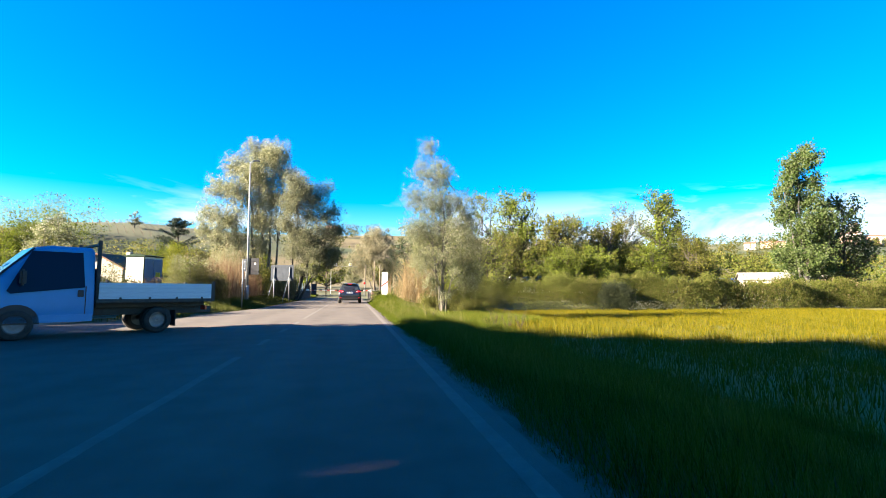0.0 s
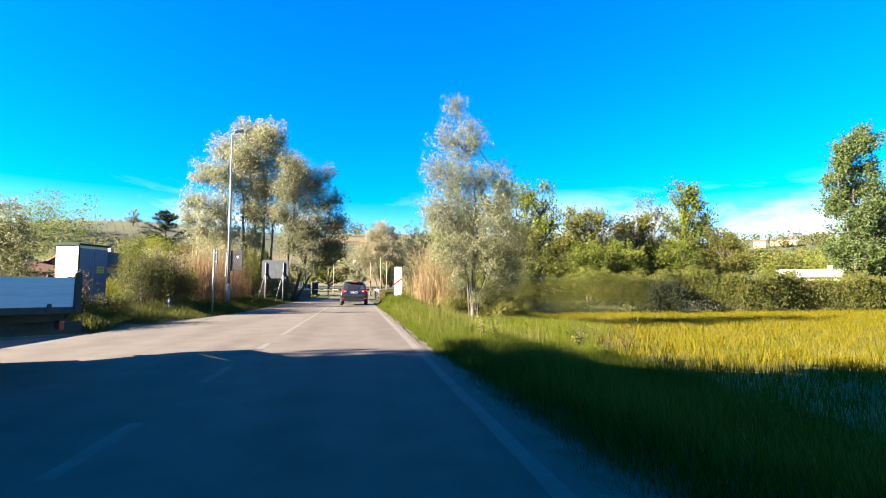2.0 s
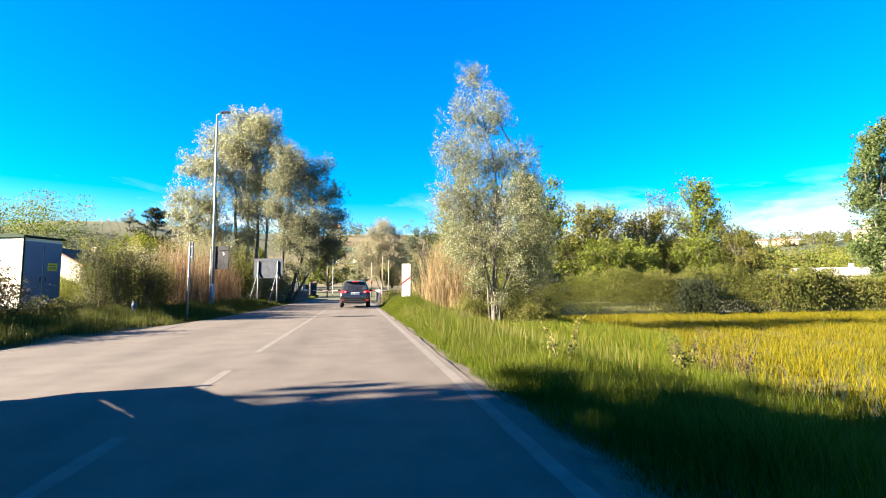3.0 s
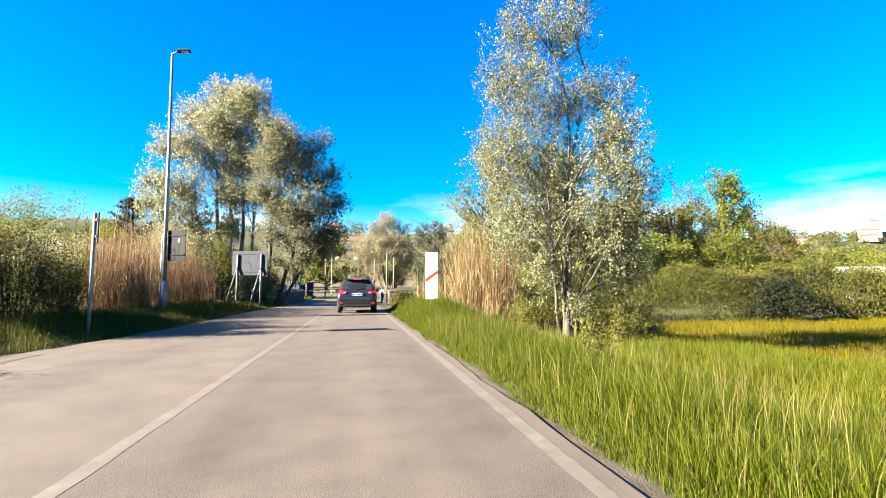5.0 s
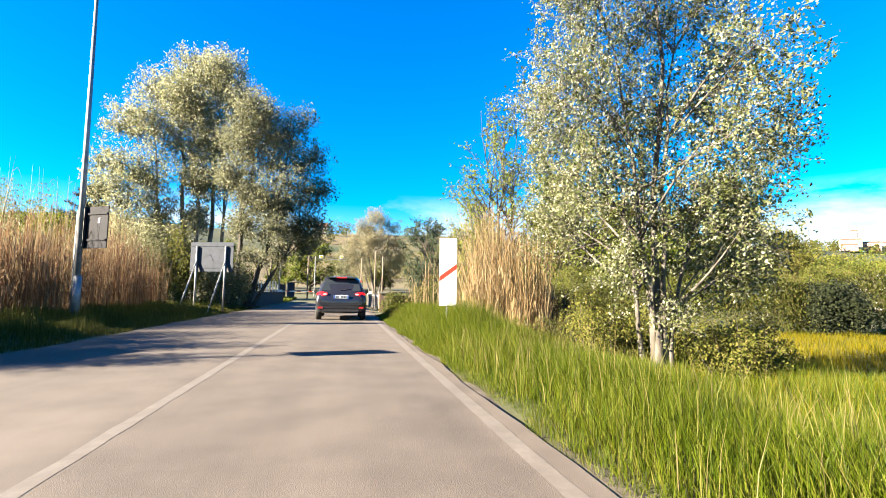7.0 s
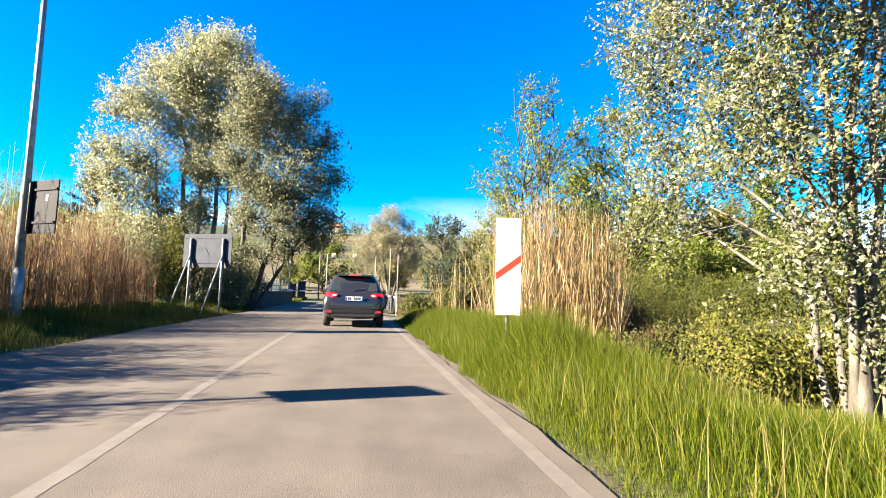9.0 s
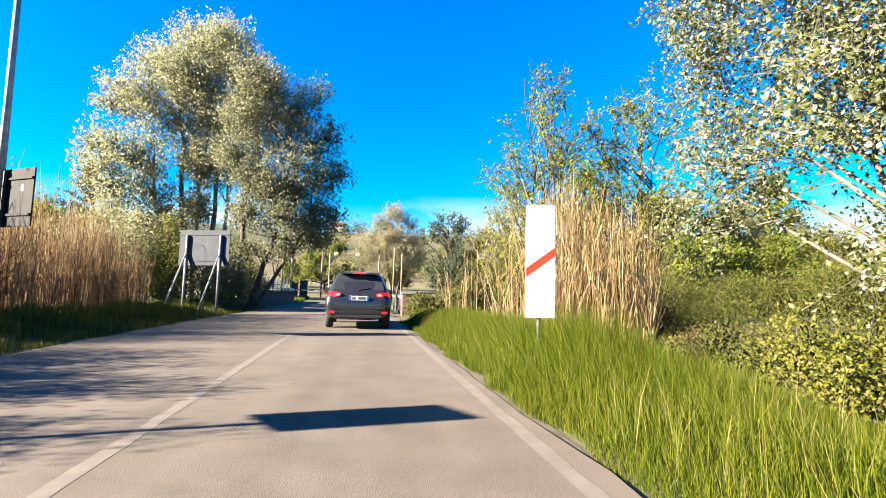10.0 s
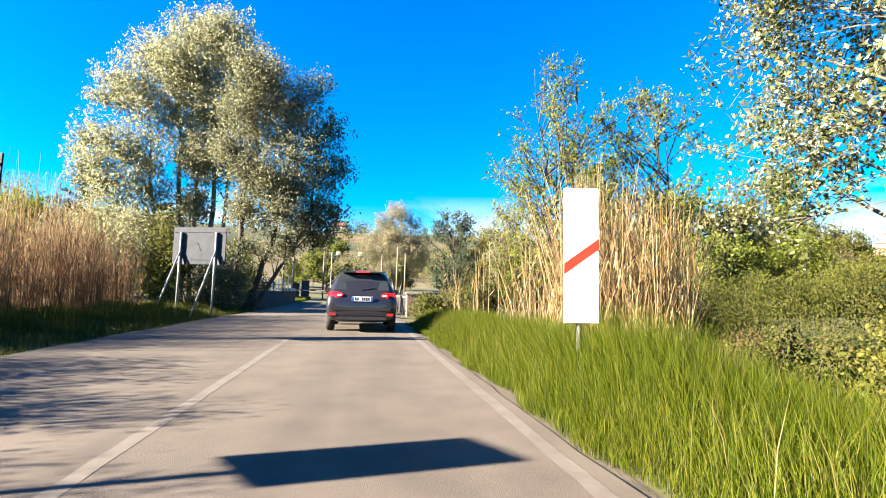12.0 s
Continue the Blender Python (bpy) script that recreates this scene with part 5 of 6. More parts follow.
def build_pole_sign():
    x, y = -7.65, 38.82
    t = thing("road_sign", pose(x, y, gz(x, y), 0, 0, -30), "grey back of a road sign on a post beside the lamp", "road sign")
    z0, z1 = 2.05, 3.3
    part("panel", box_bm(1.3, 0.03, z1 - z0, 0.42, 0, (z0 + z1) / 2, 0.01), SIGN_DARK, t)
    for z in (z0 + 0.25, z1 - 0.22):
        part("rail", box_bm(1.26, 0.03, 0.05, 0.42, -0.03, z, 0.004), SIGN_DARK, t)
    part("bracket", box_bm(0.14, 0.06, z1 - z0 - 0.1, 0.14, -0.075, (z0 + z1) / 2, 0.008), BLACK, t, "black vertical mounting bracket")
    part("post", rod_bm((-0.14, -0.05, -0.3), (-0.14, -0.05, z1 - 0.1), 0.035, n=12), GALV, t, smooth=True)
    part("sticker", box_bm(0.07, 0.002, 0.14, 0.7, -0.0165, z1 - 0.42), WHITE_SIGN, t, "small white maker's sticker")


build_pole_sign()


def build_side_sign():
    """A panel that faces across the road and is seen on edge; it throws the wide shadow."""
    x, y = -6.2, 30.4
    g = gz(x, y)
    t = thing("edge_on_sign", pose(x, y, g, 0, 0, 30), "narrow road sign seen edge-on on a grey steel post", "road sign")
    part("post", rod_bm((0, 0, -0.3), (0, 0, 3.0), 0.038, n=14), GALV, t, smooth=True)
    part("panel", box_bm(0.03, 0.64, 0.72, 0.055, 0, 2.62, 0.008), SIGN_BACK, t)
    for z in (2.42, 2.82):
        part("rail", box_bm(0.03, 0.58, 0.05, 0.025, 0, z, 0.004), GALV, t)


build_side_sign()


def build_board():
    a, b = Vector((-7.64, 49.4, 0)), Vector((-5.40, 48.6, 0))
    c = (a + b) / 2
    turn = math.degrees(math.atan2(b.y - a.y, b.x - a.x))
    g = gz(c.x, c.y)
    t = thing("direction_board", pose(c.x, c.y, g, 0, 0, turn), "large grey back of a direction board on two braced steel legs", "road sign")
    z0, z1, w = 2.02 - g, 3.53 - g, 2.38
    part("panel", box_bm(w, 0.03, z1 - z0, 0, 0, (z0 + z1) / 2, 0.012), SIGN_BACK, t)
    for z in (z0 + 0.2, z1 - 0.2):
        part("rail", box_bm(w - 0.05, 0.02, 0.035, 0, -0.024, z, 0.004), SIGN_BACK, t)
    for x in (-0.78, 0.80):
        leg = part("leg", rod_bm((x, -0.09, -0.3), (x, -0.09, z1 - 0.22), 0.045, n=12), GALV, t, smooth=True)
        part("brace", rod_bm((x - 0.12, -1.25, -0.2), (x, -0.1, z0 + 0.5), 0.033, n=10), GALV, leg, smooth=True)
        part("clamp_plate", box_bm(0.1, 0.05, z1 - z0 - 0.35, x, -0.055, (z0 + z1) / 2 - 0.03, 0.006), CHASSIS, leg, "dark clamp strip")
        part("gusset", prism_bm([(x + 0.03, z0 + 0.02), (x + 0.22, z0 - 0.02), (x + 0.05, z0 + 0.42)], 0.03, "y", start=-0.08), CHASSIS, leg)


build_board()


def build_cabinet():
    x, y = -11.55, 30.3
    g = gz(x, y)
    t = thing("transformer_cabinet", pose(x, y, g, 0, 0, -20), "tall cream electricity cabinet with two doors and green roof edge", "cabinet")
    lx, ly, h = 1.15, 1.4, 2.72
    part("plinth", box_bm(lx + 0.06, ly + 0.06, 0.28, 0, 0, 0.1, 0.02), CONCRETE, t)
    part("body", box_bm(lx, ly, h - 0.24, 0, 0, 0.24 + (h - 0.24) / 2, 0.015), CABINET_WHITE, t)
    roof = prism_bm([(-lx / 2 - 0.07, h), (lx / 2 + 0.07, h), (lx / 2 + 0.07, h + 0.07), (0, h + 0.16), (-lx / 2 - 0.07, h + 0.07)], ly + 0.14, "y", start=-ly / 2 - 0.07)
    part("roof", roof, GREEN_TRIM, t, "dark green sheet-metal roof")
    for k, yy in enumerate((-0.345, 0.345)):
        d = part("door", box_bm(0.03, 0.66, h - 0.42, lx / 2 + 0.016, yy, 0.3 + (h - 0.42) / 2, 0.008), CABINET_DOOR, t, "pale metal door, toned grey-blue for shade")
        part("handle", box_bm(0.03, 0.03, 0.18, lx / 2 + 0.045, yy + (0.25 if k == 0 else -0.25), 1.25, 0.006), BLACK, d, "black door handle")
        if k == 1:
            s = part("warning_sign", box_bm(0.004, 0.36, 0.28, lx / 2 + 0.034, yy, 1.72), YELLOW_SIGN, d, "yellow warning sticker")
            for z in (1.78, 1.72, 1.66):
                part("lettering_bar", box_bm(0.003, 0.26, 0.022, lx / 2 + 0.0375, yy, z), INK, s)
    part("corner_trim", box_bm(0.05, 0.05, h - 0.26, lx / 2 - 0.005, -ly / 2 + 0.005, 0.25 + (h - 0.26) / 2, 0.01), GREEN_TRIM, t, "dark corner strip")


build_cabinet()


def build_gate():
    t = thing("yard_gate", pose(-9.85, 14.0, 0), "cream metal yard gate of horizontal slats with steel posts", "gate")
    for y0, y1 in ((0.0, 2.55), (2.75, 8.2)):
        fr = part("gate_frame", box_bm(0.05, y1 - y0, 0.06, 0, (y0 + y1) / 2, 0.14, 0.01), GALV, t)
        part("top_rail", box_bm(0.05, y1 - y0, 0.05, 0, (y0 + y1) / 2, 1.40, 0.01), GALV, fr)
        for i in range(11):
            part("slat", box_bm(0.025, y1 - y0 - 0.04, 0.104, 0.0, (y0 + y1) / 2, 0.225 + i * 0.111, 0.006), GATE_CREAM, fr)
    for yy in (-0.1, 2.65, 8.3):
        part("post", box_bm(0.1, 0.1, 1.55, 0, yy, 0.75, 0.01), SIGN_BACK, t, "grey steel gate post")
    part("latch", box_bm(0.06, 0.28, 0.05, 0.05, 2.45, 0.85, 0.01), BLACK, t, "black latch")


build_gate()


def build_kerb():
    bm = box_bm(0.5, 9.0, 0.14, -9.45, 18.0, 0.03, 0.02)
    tagged(part("pavement_kerb", bm, CONCRETE), "low concrete kerb in front of the yard gate", "kerb", kind="structure")


build_kerb()


def build_hydrant():
    x, y = -7.6, 29.3
    t = thing("hydrant", place(x, y), "small dull blue hydrant in the grass", "hydrant")
    part("body", lathe_bm([(0.055, 0), (0.055, 0.34), (0.08, 0.36), (0.08, 0.45), (0.04, 0.5)], 14, m=Matrix.Rotation(-math.pi / 2, 4, "Y")), BLUE_IRON, t, "blue painted iron", True)
    part("cap", lathe_bm([(0.06, 0.5), (0.06, 0.54), (0.001, 0.57)], 14, m=Matrix.Rotation(-math.pi / 2, 4, "Y")), SIGN_BACK, t, "grey cap", True)


build_hydrant()


# ---- bridge and level crossing ----
def build_bridge():
    t = thing("bridge_parapet", pose(-6.05, 57, 0), "dark weathered bridge parapet wall with a stone coping", "wall")
    L = 17.0
    part("wall", box_bm(0.4, L, 1.3, 0, L / 2, 0.25, 0.03), WALL_DARK, t)
    for i in range(11):
        part("coping_stone", box_bm(0.5, L / 11 - 0.02, 0.13, 0, (i + 0.5) * L / 11, 0.96, 0.025), WALL_DARK, t)
    t = thing("bridge_parapet", pose(2.55, 51.6, 0), "brown masonry bridge parapet ending in a capped pillar", "wall")
    part("pillar", box_bm(0.66, 0.66, 1.35, 0, 0.33, 0.35, 0.02), BRICKWORK, t)
    part("pillar_cap", box_bm(0.82, 0.82, 0.12, 0, 0.33, 1.08, 0.03), CONCRETE, t, "pale stone cap")
    part("wall", box_bm(0.4, 15.5, 1.15, -0.05, 8.4, 0.25, 0.03), WALL_DARK, t)
    for i in range(10):
        part("coping_stone", box_bm(0.5, 1.53, 0.12, -0.05, 0.66 + 0.775 + i * 1.55, 0.88, 0.025), CONCRETE, t)


build_bridge()


def striped_arm(t, x0, x1, y, z):
    n = 12
    arm = part("arm", box_bm(abs(x1 - x0), 0.05, 0.10, (x0 + x1) / 2, y, z, 0.012), WHITE_SIGN, t)
    for i in range(1, n, 3):
        part("red_band", box_bm(abs(x1 - x0) / n, 0.056, 0.106, x0 + (i + 0.5) * (x1 - x0) / n, y, z), RED_SIGN, arm)


def build_barrier():
    t = thing("level_crossing_barrier", pose(-6.9, 80, gz(-6.9, 80)), "lowered white and red level-crossing barrier on its motor cabinet", "barrier")
    part("motor_box", box_bm(0.45, 0.6, 1.15, 0, 0, 0.57, 0.03), WHITE_SIGN, t, "white motor cabinet")
    part("counterweight", box_bm(0.9, 0.14, 0.3, -0.55, 0, 0.98, 0.03), CONCRETE, t)
    striped_arm(t, 0.2, 5.2, 0, 0.98)
    t = thing("level_crossing_barrier", pose(3.2, 80.4, gz(3.2, 80.4)), "lowered white and red level-crossing barrier on its motor cabinet", "barrier")
    part("motor_box", box_bm(0.45, 0.6, 1.15, 0, 0, 0.57, 0.03), WHITE_SIGN, t, "white motor cabinet")
    striped_arm(t, -0.2, -4.4, 0, 0.98)


build_barrier()


def build_poles():
    for x, y, h, m, lab in ((-7.0, 80, 4.6, CONCRETE, "slim pale concrete post by the crossing"), (-4.2, 84, 5.3, WOODPOLE, "wooden line pole by the railway"), (-8.6, 84.5, 5.0, WOODPOLE, "wooden line pole by the railway"),
                            (2.3, 84.5, 5.2, WOODPOLE, "wooden line pole by the railway"), (3.6, 78.0, 5.8, WOODPOLE, "wooden line pole near the bridge"), (4.6, 80, 5.4, WOODPOLE, "wooden line pole near the bridge")):
        t = thing("line_pole", pose(x, y, gz(x, y)), lab, "pole", "poles at the crossing")
        part("shaft", rod_bm((0, 0, -0.3), (0, 0, h), 0.10, 0.075, 12), m, t, smooth=True)
        part("cap", rod_bm((0, 0, h), (0, 0, h + 0.06), 0.09, 0.02, 12), GALV, t)
    t = thing("crossing_signal", pose(-1.0, 88, gz(-1.0, 88)), "two small white signal boxes on a thin railway gantry", "signal")
    part("mast", rod_bm((-2.6, 0, -0.3), (-2.6, 0, 5.5), 0.06, n=10), GALV, t)
    part("beam", box_bm(4.6, 0.06, 0.06, -0.3, 0, 5.1), GALV, t)
    for x in (-1.85, 0.75):
        b = part("signal_box", box_bm(0.5, 0.25, 0.42, x, -0.05, 5.4, 0.03), WHITE_SIGN, t, "white box")
        part("rim", box_bm(0.3, 0.02, 0.22, x, -0.19, 5.4), YELLOW_SIGN, b)
    t = thing("red_signal", pose(2.1, 79.2, gz(2.1, 79.2)), "round red crossing lamp on a short grey post", "signal")
    part("post", rod_bm((0, 0, -0.2), (0, 0, 2.0), 0.045, n=10), GALV, t)
    part("lamp", lathe_bm([(0.001, -0.12), (0.17, -0.1), (0.19, 0.08), (0.001, 0.1)], 16, m=Matrix.Translation((0, 0, 2.15)) @ Matrix.Rotation(math.pi / 2, 4, "Z")), RED_DULL, t, "red lamp", True)
    for i, (x, y, h) in enumerate(((-9.0, 79, 1.7), (-6.4, 86.5, 1.9), (-7.6, 87, 1.6))):
        t = thing("relay_cabinet", pose(x, y, gz(x, y), 0, 0, 10 * i), "dark grey railway relay cabinet", "cabinet", "relay cabinets")
        part("body", box_bm(0.9, 0.6, h, 0, 0, h / 2, 0.02), SIGN_BACK if i else CONCRETE, t)
        part("roof", box_bm(1.0, 0.7, 0.08, 0, 0, h + 0.04, 0.02), CHASSIS, t)


build_poles()


def build_palisade():
    t = thing("palisade_fence", pose(-9.6, 78.4, gz(-9.6, 78.4), 0, 0, 8), "white concrete palisade fence beside the crossing", "fence")
    for i in range(9):
        part("post", box_bm(0.12, 0.12, 2.2, i * 0.3, 0, 1.0, 0.02), WHITE_SIGN, t)
    for z in (0.5, 1.5):
        part("rail", box_bm(2.6, 0.07, 0.1, 1.2, 0.09, z, 0.01), CONCRETE, t)


build_palisade()


def build_railway():
    xs = np.arange(-60, 120.1, 2.0)
    prof = [(-2.4, -0.25), (-1.5, 0.02), (1.5, 0.02), (2.4, -0.25)]
    V = np.array([[(x, 86 + a, b) for a, b in prof] for x in xs]).reshape(-1, 3)
    i, j = np.meshgrid(np.arange(3), np.arange(len(xs) - 1))
    a = (j * 4 + i).ravel()
    tagged(array_mesh("rail_bed", V, np.stack([a, a + 1, a + 5, a + 4], 1), BALLAST), "grey-brown railway ballast bed", "railway", kind="structure")
    for y in (85.28, 86.72):
        ob = part("rail", box_bm(180, 0.07, 0.14, 30, y, 0.09, 0.01), STEEL)
        tagged(ob, "rusty steel rail with a worn head", "rail", "rails", "structure")


build_railway()


def build_train():
    t = thing("commuter_train", pose(26.5, 86, 0.15), "white and blue commuter train standing behind the trees", "train")
    half = [(0, 0.55), (1.25, 0.55), (1.42, 0.8), (1.44, 2.3), (1.36, 3.0), (1.05, 3.55), (0, 3.7)]
    for k in range(3):
        x0 = k * 18.6
        bm = loft_bm([(0, [(x * (0.55 if k == 0 else 1), 0.55 + (z - 0.55) * (0.5 if k == 0 else 1)) for x, z in half]), (1.6, [(x * 0.96, 0.55 + (z - 0.55) * 0.97) for x, z in half]), (2.4, half), (18.2, half)])
        bmesh.ops.rotate(bm, verts=bm.verts, cent=(0, 0, 0), matrix=Matrix.Rotation(-math.pi / 2, 3, "Z"))
        bmesh.ops.translate(bm, verts=bm.verts, vec=(x0, 0, 0))
        car = part("carriage", bm, TRAIN_WHITE, t)
        part("roof_band", box_bm(15.2, 2.5, 0.35, x0 + 10.2, 0, 3.38, 0.1), TRAIN_BLUE, car, "blue roof band")
        for i in range(7):
            part("window", box_bm(1.5, 0.03, 0.8, x0 + 3.6 + i * 2.1, -1.445, 1.95, 0.02), CAR_GLASS, car)
        for bx in (x0 + 3.0, x0 + 15.4):
            part("bogie", box_bm(2.6, 2.0, 0.55, bx, 0, 0.3, 0.08), CHASSIS, car)


build_train()


# ---- buildings ----
def build_house(name, x, y, turn, lx, ly, h, wall, label, roof_h=1.6, floors=2, cols=3, flat=False, category="house", group="", roof_mat=ROOF_TILE):
    t = thing(name, pose(x, y, gz(x, y, -0.2), 0, 0, turn), label, category, group)
    if flat:
        part("wall", box_bm(lx, ly, h, 0, 0, h / 2, 0.03), wall, t)
        part("roof", box_bm(lx + 0.4, ly + 0.4, 0.35, 0, 0, h + 0.17, 0.05), PLASTER, t)
    else:
        bm = prism_bm([(-ly / 2, 0), (ly / 2, 0), (ly / 2, h), (0, h + roof_h), (-ly / 2, h)], lx, "x", start=-lx / 2)
        part("wall", bm, wall, t)
        for s in (-1, 1):
            o = [(s * (ly / 2 + 0.4), h - 0.4 * roof_h / (ly / 2)), (0, h + roof_h), (0, h + roof_h + 0.2), (s * (ly / 2 + 0.4), h - 0.4 * roof_h / (ly / 2) + 0.2)]
            part("roof", prism_bm(o, lx + 0.7, "x", start=-lx / 2 - 0.35), roof_mat, t, "tiled roof slope")
        part("chimney", box_bm(0.6, 0.6, 1.2, lx * 0.25, 0.6, h + roof_h + 0.2, 0.03), wall, t)
    for f in range(floors):
        for c in range(cols):
            zx, zz = -lx / 2 + (c + 0.5) * lx / cols, (f + 0.55) * h / floors
            w = part("window", box_bm(1.0 if not flat else lx / cols * 0.7, 0.06, h / floors * 0.45, zx, -ly / 2 - 0.01, zz), HOUSE_GLASS, t)
            part("frame", box_bm(1.2 if not flat else lx / cols * 0.74, 0.05, 0.1, zx, -ly / 2 - 0.03, zz - h / floors * 0.25), PLASTER, w)
    return t


build_house("small_house", -30.5, 72, 78, 9, 6.5, 3.9, PLASTER, "small cream farmhouse with a gable roof behind the shrubs", 1.7, 1, 3)
build_house("farm_shed", -36.5, 66, 40, 7, 5, 2.9, PLASTER, "low cream shed with a tiled roof", 1.0, 1, 2)
build_house("workshop", 76.0, 76.5, -35, 10, 9, 3.7, PLASTER, "low white workshop building beyond the hedge", 1.2, 1, 4, roof_mat=CONCRETE)
build_house("workshop", 88, 81, -35, 14, 10, 4.0, PLASTER_PINK, "long pinkish workshop with a flat roof", 1, 1, 6, True)
build_house("workshop", 96, 90, -35, 9, 10, 4.8, PLASTER, "white flat-roofed workshop behind the hedge", 1, 1, 4, True)
for i_, (x, y, lx, ly, h, wl_, lab) in enumerate(((560, 600, 14, 10, 9, PLASTER, "distant white hill house"), (603, 604, 30, 12, 8, PLASTER_PINK, "distant pink hill farm"),
                                                  (735, 600, 24, 16, 16, PLASTER, "pale village church block on the ridge"), (748, 604, 9, 9, 30, PLASTER, "pale village bell tower on the ridge"), (775, 604, 26, 14, 12, PLASTER_PINK, "pinkish village house on the ridge"), (720, 590, 18, 12, 9, PLASTER_PINK, "pinkish village house on the ridge"), (800, 610, 24, 14, 13, PLASTER, "pale village house on the ridge"),
                                                  (-18, 398, 10, 7, 5, PLASTER, "small white house on the hill crest"))):
    build_house("hill_house", x, y, -40 if x > 0 else 0, lx, ly, h, wl_, lab, 2.5, 2, 3, group="houses on the ridge")


def build_vineyard():
    """Rows of vine posts over the west hill."""
    rng = np.random.default_rng(131)
    lines, pts = [], []
    for r in range(16):
        for k in range(44):
            x, y = -205 + k * 3.0 + r * 0.8, 205 + r * 5.0 + k * 0.5
            z = gz(x, y)
            lines.append([((x, y, z - 0.2), 0.055), ((x, y, z + 1.6), 0.045)])
            p = np.array((x, y, z + 1.2)) + rng.normal(0, (0.8, 0.2, 0.4), (6, 3))
            pts.append(p)
    V, F = tubes(lines, 4)
    tagged(array_mesh("vine_posts", V, F, WOODPOLE), "rows of pale vineyard posts on the hill", "vineyard", kind="stuff")
    V, F = leaf_quads(rng, np.concatenate(pts), 0.24)
    tagged(array_mesh("vines", V, F, LEAF_OLIVE), "sparse vines along the vineyard rows", "vineyard", kind="stuff")


build_vineyard()
t_ = thing("radio_mast", pose(-118, 250, gz(-118, 250)), "thin steel radio mast on the vineyard hill", "mast")
part("shaft", rod_bm((0, 0, -0.5), (0, 0, 12), 0.09, 0.05, 8), CHASSIS, t_)
t_ = make_tree("lone_tree", place(-100, 245, 0, -0.1), "small leafless round tree on the hill crest", 141, 8.0, round_env, 40, 8, 6, 0.4, 0.25, BARK_DARK, LEAF_SHADE, start=0.25, twig_len=1.0)


# ---- vehicles ----
def wheel_parts(t, x, y, r, w, side, dish=0.03, name="wheel"):
    m = Matrix.Translation((x, y, r))
    tyre = lathe_bm([(r * 0.62, -w / 2), (r * 0.9, -w / 2), (r * 0.985, -w / 2 + 0.03), (r, 0), (r * 0.985, w / 2 - 0.03), (r * 0.9, w / 2), (r * 0.62, w / 2)], 30, m=m)
    wh = part(name, tyre, RUBBER, t, "black rubber tyre", True)
    s = side * (w / 2 - dish)
    rim = lathe_bm([(0.01, s), (r * 0.2, s + side * 0.01), (r * 0.5, s - side * 0.03), (r * 0.64, s + side * 0.012), (r * 0.64, -s)], 24, m=m)
    rp = part("rim", rim, RIM, wh, "silver wheel rim", True)
    return wh


